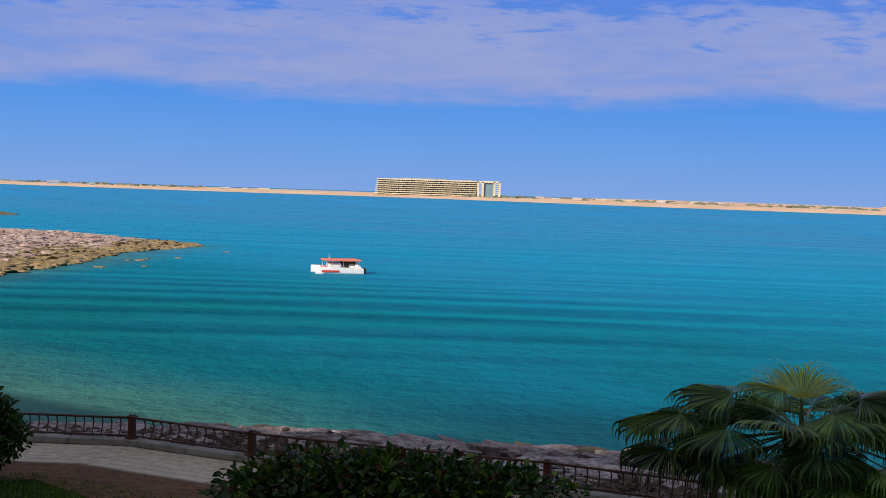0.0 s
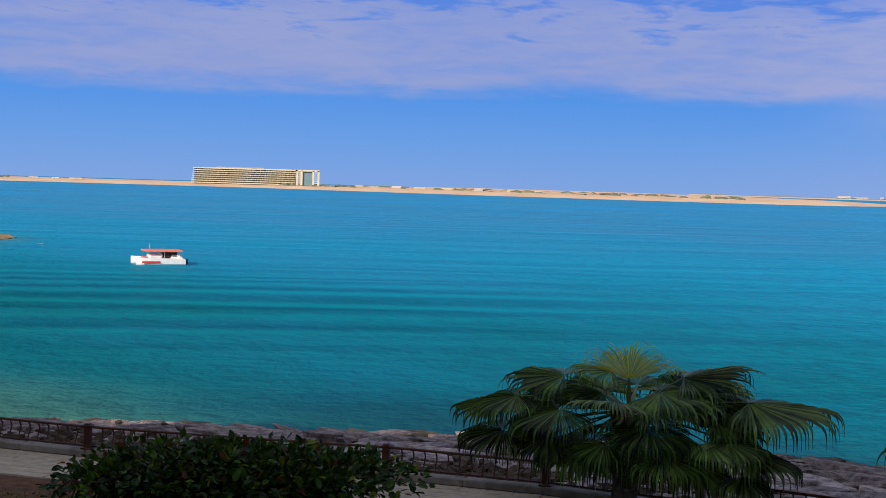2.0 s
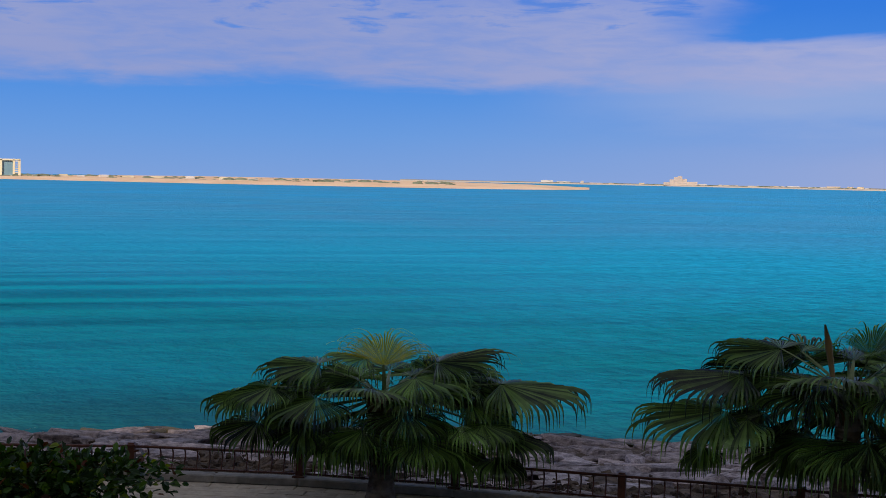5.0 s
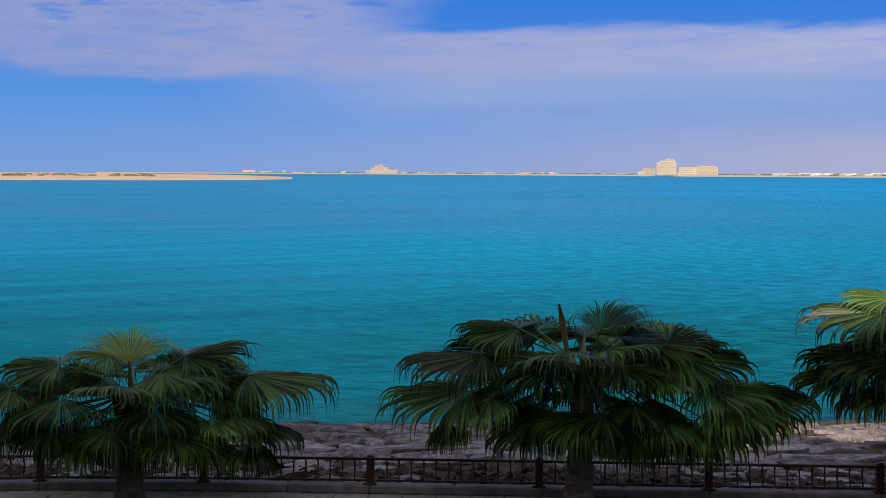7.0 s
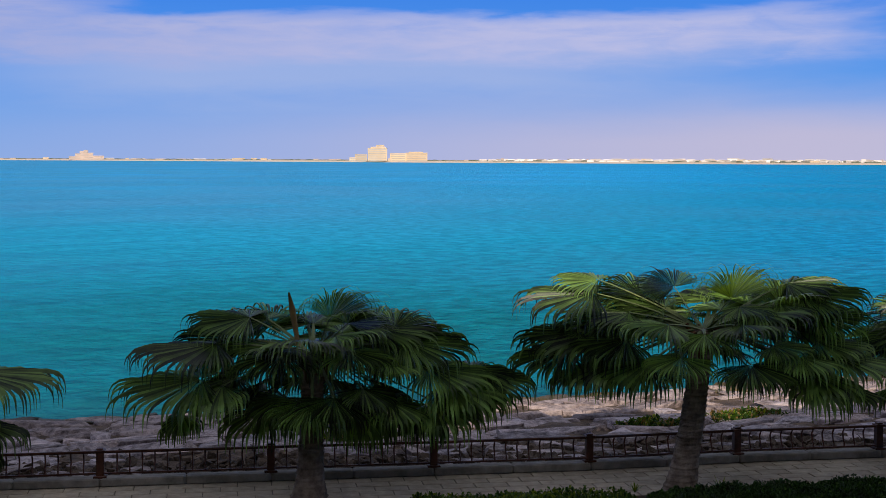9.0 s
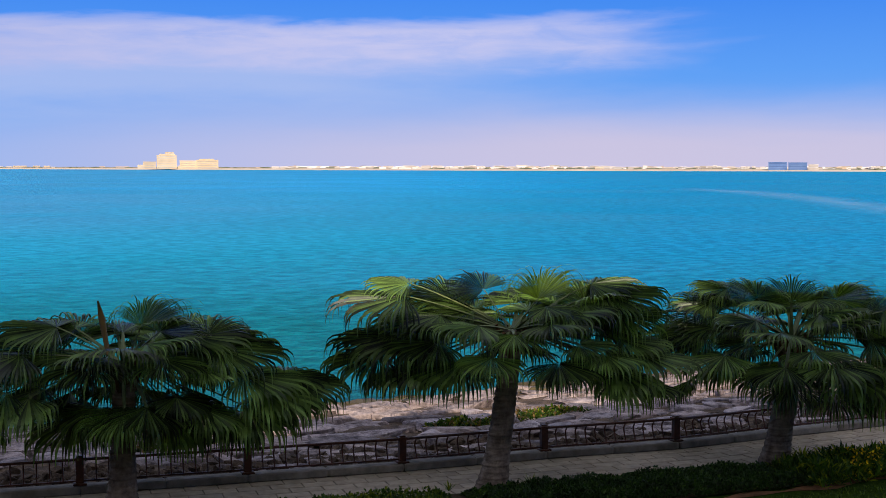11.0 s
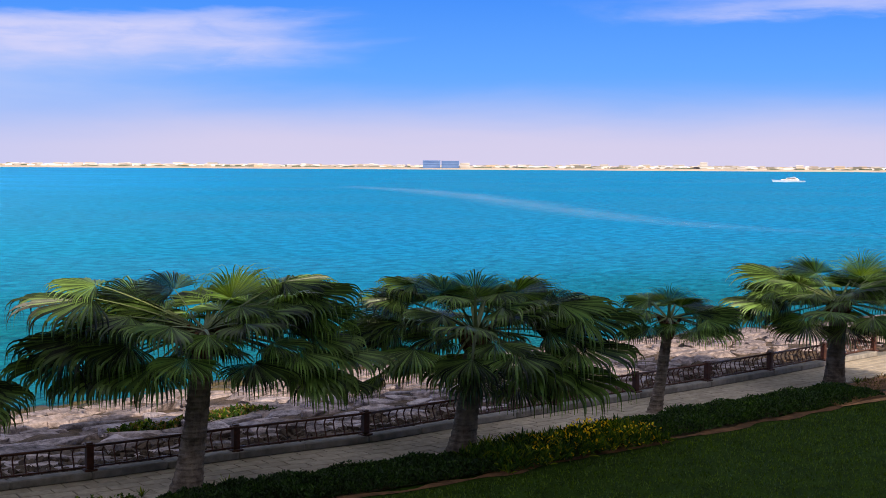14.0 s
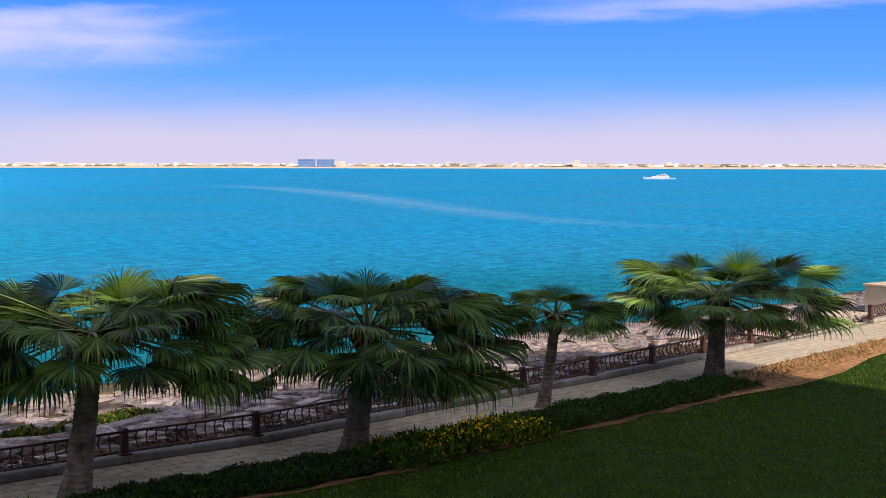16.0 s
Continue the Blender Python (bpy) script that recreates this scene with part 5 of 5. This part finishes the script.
def yacht():
    ob = thing("motor_yacht", (845.0, 112.0, SEA), "white two-deck motor yacht crossing the bay", "boat", turn=radians(98))
    l = 19.5
    ob.scale = (1.0, 0.9, 0.64)
    bm = bmesh.new()
    rows = []
    for k in range(11):
        f = k / 10
        x = l * (f - 0.5)
        w = 2.4 * min(1, (1 - f) / 0.35) ** 0.6 + 0.05
        sheer = 1.3 + 1.1 * f * f
        rows.append([bm.verts.new((x + (0.9 * f if s in (-1, 1) else 0), s * w * (1.0 if abs(s) == 1 else 1.0), z)) for s, z in ((-1, sheer), (-0.7, 0.0), (0.7, 0.0), (1, sheer))])
    for a, b in zip(rows, rows[1:]):
        for k in range(3):
            bm.faces.new((a[k], a[k + 1], b[k + 1], b[k]))
        bm.faces.new((a[3], a[0], b[0], b[3]))
    bm.faces.new(rows[0][::-1])
    bm.faces.new(rows[-1])
    part("hull", mesh_of("hull", bm, M["white"]), ob)
    for x, z, sx, sy, sz, name in ((-0.5, 2.1, 11, 3.6, 1.3, "saloon"), (-1.5, 3.5, 7, 3.2, 1.1, "upper_deck")):
        bm = bmesh.new()
        box(bm, x, 0, z, sx, sy, sz, bevel=0.35)
        cabin = part(name, mesh_of(name, bm, M["white"]), ob)
        for side in (-1, 1):
            bm = bmesh.new()
            box(bm, x, side * (sy / 2 + 0.01), z + 0.1, sx * 0.75, 0.06, sz * 0.4)
            part("window", mesh_of("window", bm, M["dark"]), cabin, "dark window band")
    bm = bmesh.new()
    box(bm, -2.2, 0, 4.5, 3.6, 2.8, 0.18, bevel=0.05)
    part("hard_top", mesh_of("hard_top", bm, M["white"]), ob)
    bm = bmesh.new()
    tube(bm, [(-2.5, 0, 4.5), (-3.0, 0, 6.0)], [0.12, 0.05], 6)
    part("radar_mast", mesh_of("radar_mast", bm, M["white"]), ob)


yacht()


def make_wake():
    m, n, b = material("wake_foam", 0.5, 0.0, 0.3)
    co = n.add("ShaderNodeNewGeometry").outputs["Position"]
    soft = n.add("ShaderNodeAttribute")
    soft.attribute_name = "foam"
    f = n.math("MULTIPLY", n.step(n.noise(co, 0.09, 5, 0.7), 0.3, 0.75, 0.08, 0.34), soft.outputs["Fac"])
    b.inputs["Base Color"].default_value = (0.34, 0.66, 0.92, 1)
    n.link(f, b.inputs["Alpha"])
    line = [Vector((x, y, 0)) for x, y in ((560, 272), (513, 248), (480, 212), (402, 157), (345, 122), (299, 97), (245, 63), (219, 42), (204, 22), (190, 0))]
    v, fa, foam = [], [], []
    for i, p in enumerate(line):
        d = (line[min(i + 1, len(line) - 1)] - line[max(i - 1, 0)]).normalized()
        s = Vector((d.y, -d.x, 0)) * (17.0 - 1.1 * i if i else 2)
        for k in (-1.0, -0.5, 0.0, 0.5, 1.0):
            v.append((p.x + s.x * k, p.y + s.y * k, SEA + 0.03))
            foam.append((1.0 - abs(k)) * min(1.0, (len(line) - 1 - i) / 4.0) * min(1.0, i / 1.5))
    for i in range(len(line) - 1):
        for k in range(4):
            j = 5 * i + k
            fa.append((j, j + 1, j + 6, j + 5))
    me = pydata("wake", v, fa, m)
    att = me.attributes.new("foam", "FLOAT", "POINT")
    for k, value in enumerate(foam):
        att.data[k].value = value
    tagged(new("wake", me), "faint foamy wake trail on the water", "wake", kind="stuff")


make_wake()


# ---- buildings on the far coast ----
def far_block(ob, a0, a1, d, base, top, mat, floors, name="wing", panes="far_window"):
    """One wing as seen from the bay: a slab with recessed window rows and a parapet."""
    p = bearing((a0 + a1) / 2, d) - Vector(ob.location)
    w = radians(a1 - a0) * d
    turn = -radians((a0 + a1) / 2) - ob.rotation_euler[2]
    m = Matrix.Translation((p.x, p.y, 0)) @ Matrix.Rotation(turn, 4, "Z")
    h = top - base
    bm = bmesh.new()
    box(bm, 0, 14, base + h / 2, w, 24, h)
    box(bm, 0, 14, top + 0.4, w * 1.02, 24.6, 0.8)
    wing = part(name, mesh_of(name, bm, mat), ob, m=m)
    for k in range(floors):
        bm = bmesh.new()
        box(bm, 0, 1.9, base + h * (k + 0.55) / floors, w * 0.9, 0.4, h / floors * 0.36)
        part("window", mesh_of("window", bm, M[panes]), wing, "window row")


def far_complex(name, label, category, wings, d, mat, panes="far_window"):
    a = (wings[0][0] + wings[-1][1]) / 2
    ob = thing(name, bearing(a, d, SEA + 2.0), label, category)
    for k, (a0, a1, h) in enumerate(wings):
        far_block(ob, a0, a1, d + 2.0 * k, 0.0, h, mat, max(2, round(h / 4.5)), panes=panes)


far_complex("resort_tower", "sandstone coloured resort towers on the far shore", "hotel", [(40.72, 41.0, 8), (40.95, 41.46, 15), (41.50, 42.32, 29), (41.62, 42.26, 32), (41.86, 42.2, 36), (42.36, 42.52, 6), (42.44, 43.12, 17.5), (43.12, 44.04, 19), (43.25, 43.85, 21)], 3010, M["tower"])
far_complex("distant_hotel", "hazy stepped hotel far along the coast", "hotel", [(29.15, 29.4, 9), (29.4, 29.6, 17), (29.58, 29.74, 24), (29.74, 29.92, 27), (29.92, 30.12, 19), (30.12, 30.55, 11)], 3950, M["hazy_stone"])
far_complex("office_block", "twin blue glass office block on the far shore", "office building", [(67.15, 67.9, 14), (67.95, 68.7, 13.5)], 2520, M["blue_glass"], "deep_glass")
far_complex("grey_block", "pale grey block beside the blue offices", "building", [(68.75, 69.15, 10)], 2530, M["pale"])
far_complex("minaret", "slim pale tower above the far town", "tower", [(78.85, 79.15, 13)], 2520, M["pale"])


def far_town():
    rng = random.Random(77)
    a = 24.0
    while a < 104:
        w = rng.uniform(0.08, 0.42) if a > 45 else rng.uniform(0.12, 0.6)
        d = coast_distance(a) + rng.uniform(60, 260)
        dense = 1.0 if a > 50 or 30 < a < 37 else 0.5
        if rng.random() < dense and not (40.7 < a < 44.3 or 66.6 < a < 69.2):
            h = rng.choice((2.0, 2.5, 3.0, 3.5, 4.0, 5.0, 6.5)) * (0.9 if a > 45 else 1.1)
            ob = thing("town_house", bearing(a, d, SEA + 3.0), "low pale house in the far town", "house", "far town houses")
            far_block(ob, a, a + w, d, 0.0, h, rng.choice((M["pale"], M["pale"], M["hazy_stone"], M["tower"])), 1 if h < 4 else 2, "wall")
        a += w + (rng.uniform(-0.05, 0.22) if a > 50 else rng.uniform(0.02, 0.5))


def make_town_material():
    m, n, b = material("far_roofs", 0.9, 0.0, 0.1)
    rnd = n.add("ShaderNodeNewGeometry").outputs["Random Per Island"]
    n.link(n.ramp(rnd, [(0.0, srgb(116, 114, 106)), (0.3, srgb(160, 150, 142)), (0.5, srgb(204, 196, 190)), (1.0, srgb(232, 228, 226))]), b.inputs["Base Color"])
    return m


def far_roofs():
    """The dense low roofs between the houses, too small to tell apart."""
    rng = random.Random(79)
    verts, faces = [], []
    for _ in range(1500):
        a = rng.uniform(47.0, 103.0)
        d = coast_distance(a) + rng.uniform(70, 520)
        w, h = rng.uniform(2.0, 10.0), rng.uniform(1.2, 4.2) * (1.5 if rng.random() < 0.12 else 1.0)
        p, r = bearing(a, d), bearing(a + 90, 1.0)
        f = bearing(a, 8.0)
        z = SEA + 2.6 + (d - coast_distance(a)) * 0.004
        n = len(verts)
        for q in (p - r * w, p + r * w, p + r * w + f, p - r * w + f):
            verts += [(q.x, q.y, z), (q.x, q.y, z + h)]
        faces += [(n, n + 2, n + 3, n + 1), (n + 2, n + 4, n + 5, n + 3), (n + 6, n, n + 1, n + 7), (n + 1, n + 3, n + 5, n + 7)]
    tagged(new("far_roofs", pydata("far_roofs", verts, faces, make_town_material())), "dense low roofs of the hazy far town", "houses", kind="stuff")


far_roofs()


def back_rows():
    """Taller pale blocks behind the first houses."""
    rng = random.Random(78)
    a = 51.0
    while a < 103:
        w = rng.uniform(0.10, 0.5)
        if not 66.6 < a < 69.2:
            d = coast_distance(a) + rng.uniform(320, 480)
            ob = thing("town_block", bearing(a, d, SEA + 4.5), "pale hazy flat-roofed block in the far town", "building", "far town blocks")
            far_block(ob, a, a + w, d, 0.0, rng.choice((2.0, 2.5, 3.5, 4.5, 6.0)), M["pale"], 2, "wall")
        a += w + rng.uniform(-0.02, 0.55)


far_town()
back_rows()


def far_scrub(name, label, rows, seed, mat="far_hazy_green"):
    """Low clumps of bushes and trees on a far shore."""
    rng = random.Random(seed)
    verts, faces = [], []
    for x, y, z, r, h in rows:
        n = len(verts)
        k = 7
        for j in range(k):
            a = j * math.tau / k
            q = r * rng.uniform(0.7, 1.1)
            verts.append((x + math.cos(a) * q, y + math.sin(a) * q, z))
        for j in range(k):
            a = j * math.tau / k + 0.3
            q = r * rng.uniform(0.4, 0.9)
            verts.append((x + math.cos(a) * q, y + math.sin(a) * q, z + h * rng.uniform(0.5, 0.9)))
        verts.append((x, y, z + h))
        for j in range(k):
            faces.append((n + j, n + (j + 1) % k, n + k + (j + 1) % k, n + k + j))
            faces.append((n + k + j, n + k + (j + 1) % k, n + 2 * k))
    tagged(new(name, pydata(name, verts, faces, M[mat])), label, "bushes", kind="stuff")


def make_scrub():
    rng = random.Random(4)
    rows = []
    line = [Vector((x, y, 0)) for x, y in SPIT]
    for _ in range(420):
        s = rng.uniform(0, 9.0)
        if 3.1 < s < 4.9:
            continue
        i = int(s)
        p = line[i].lerp(line[i + 1], s - i)
        p += p.normalized() * rng.uniform(90, 330)
        rows.append((p.x, p.y, SEA + 2.4, rng.uniform(4, 11), rng.uniform(1.5, 4.5)))
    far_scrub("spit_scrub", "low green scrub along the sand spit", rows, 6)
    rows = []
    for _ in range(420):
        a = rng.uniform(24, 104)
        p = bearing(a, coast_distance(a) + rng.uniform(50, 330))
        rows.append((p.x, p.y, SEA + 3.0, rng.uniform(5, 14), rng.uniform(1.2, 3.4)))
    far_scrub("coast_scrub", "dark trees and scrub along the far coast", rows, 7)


make_scrub()


def spit_houses():
    rng = random.Random(23)
    for a in (-16.5, -14.8, -9.5, -8.6, -7.9, 3.9, 4.6, 5.5, 6.4, 7.6, 9.0, 10.4, 11.6):
        d = 1850 - abs(a) * 6 if a < 0 else 1760 - a * 22
        ob = thing("beach_house", bearing(a, d, SEA + 2.6), "low white house on the sand spit", "house", "houses on the spit")
        far_block(ob, a, a + rng.uniform(0.2, 0.5), d, 0.0, rng.uniform(2.0, 4.0), rng.choice((M["pale"], M["hotel"])), 1, "wall")


spit_houses()
make_paving()
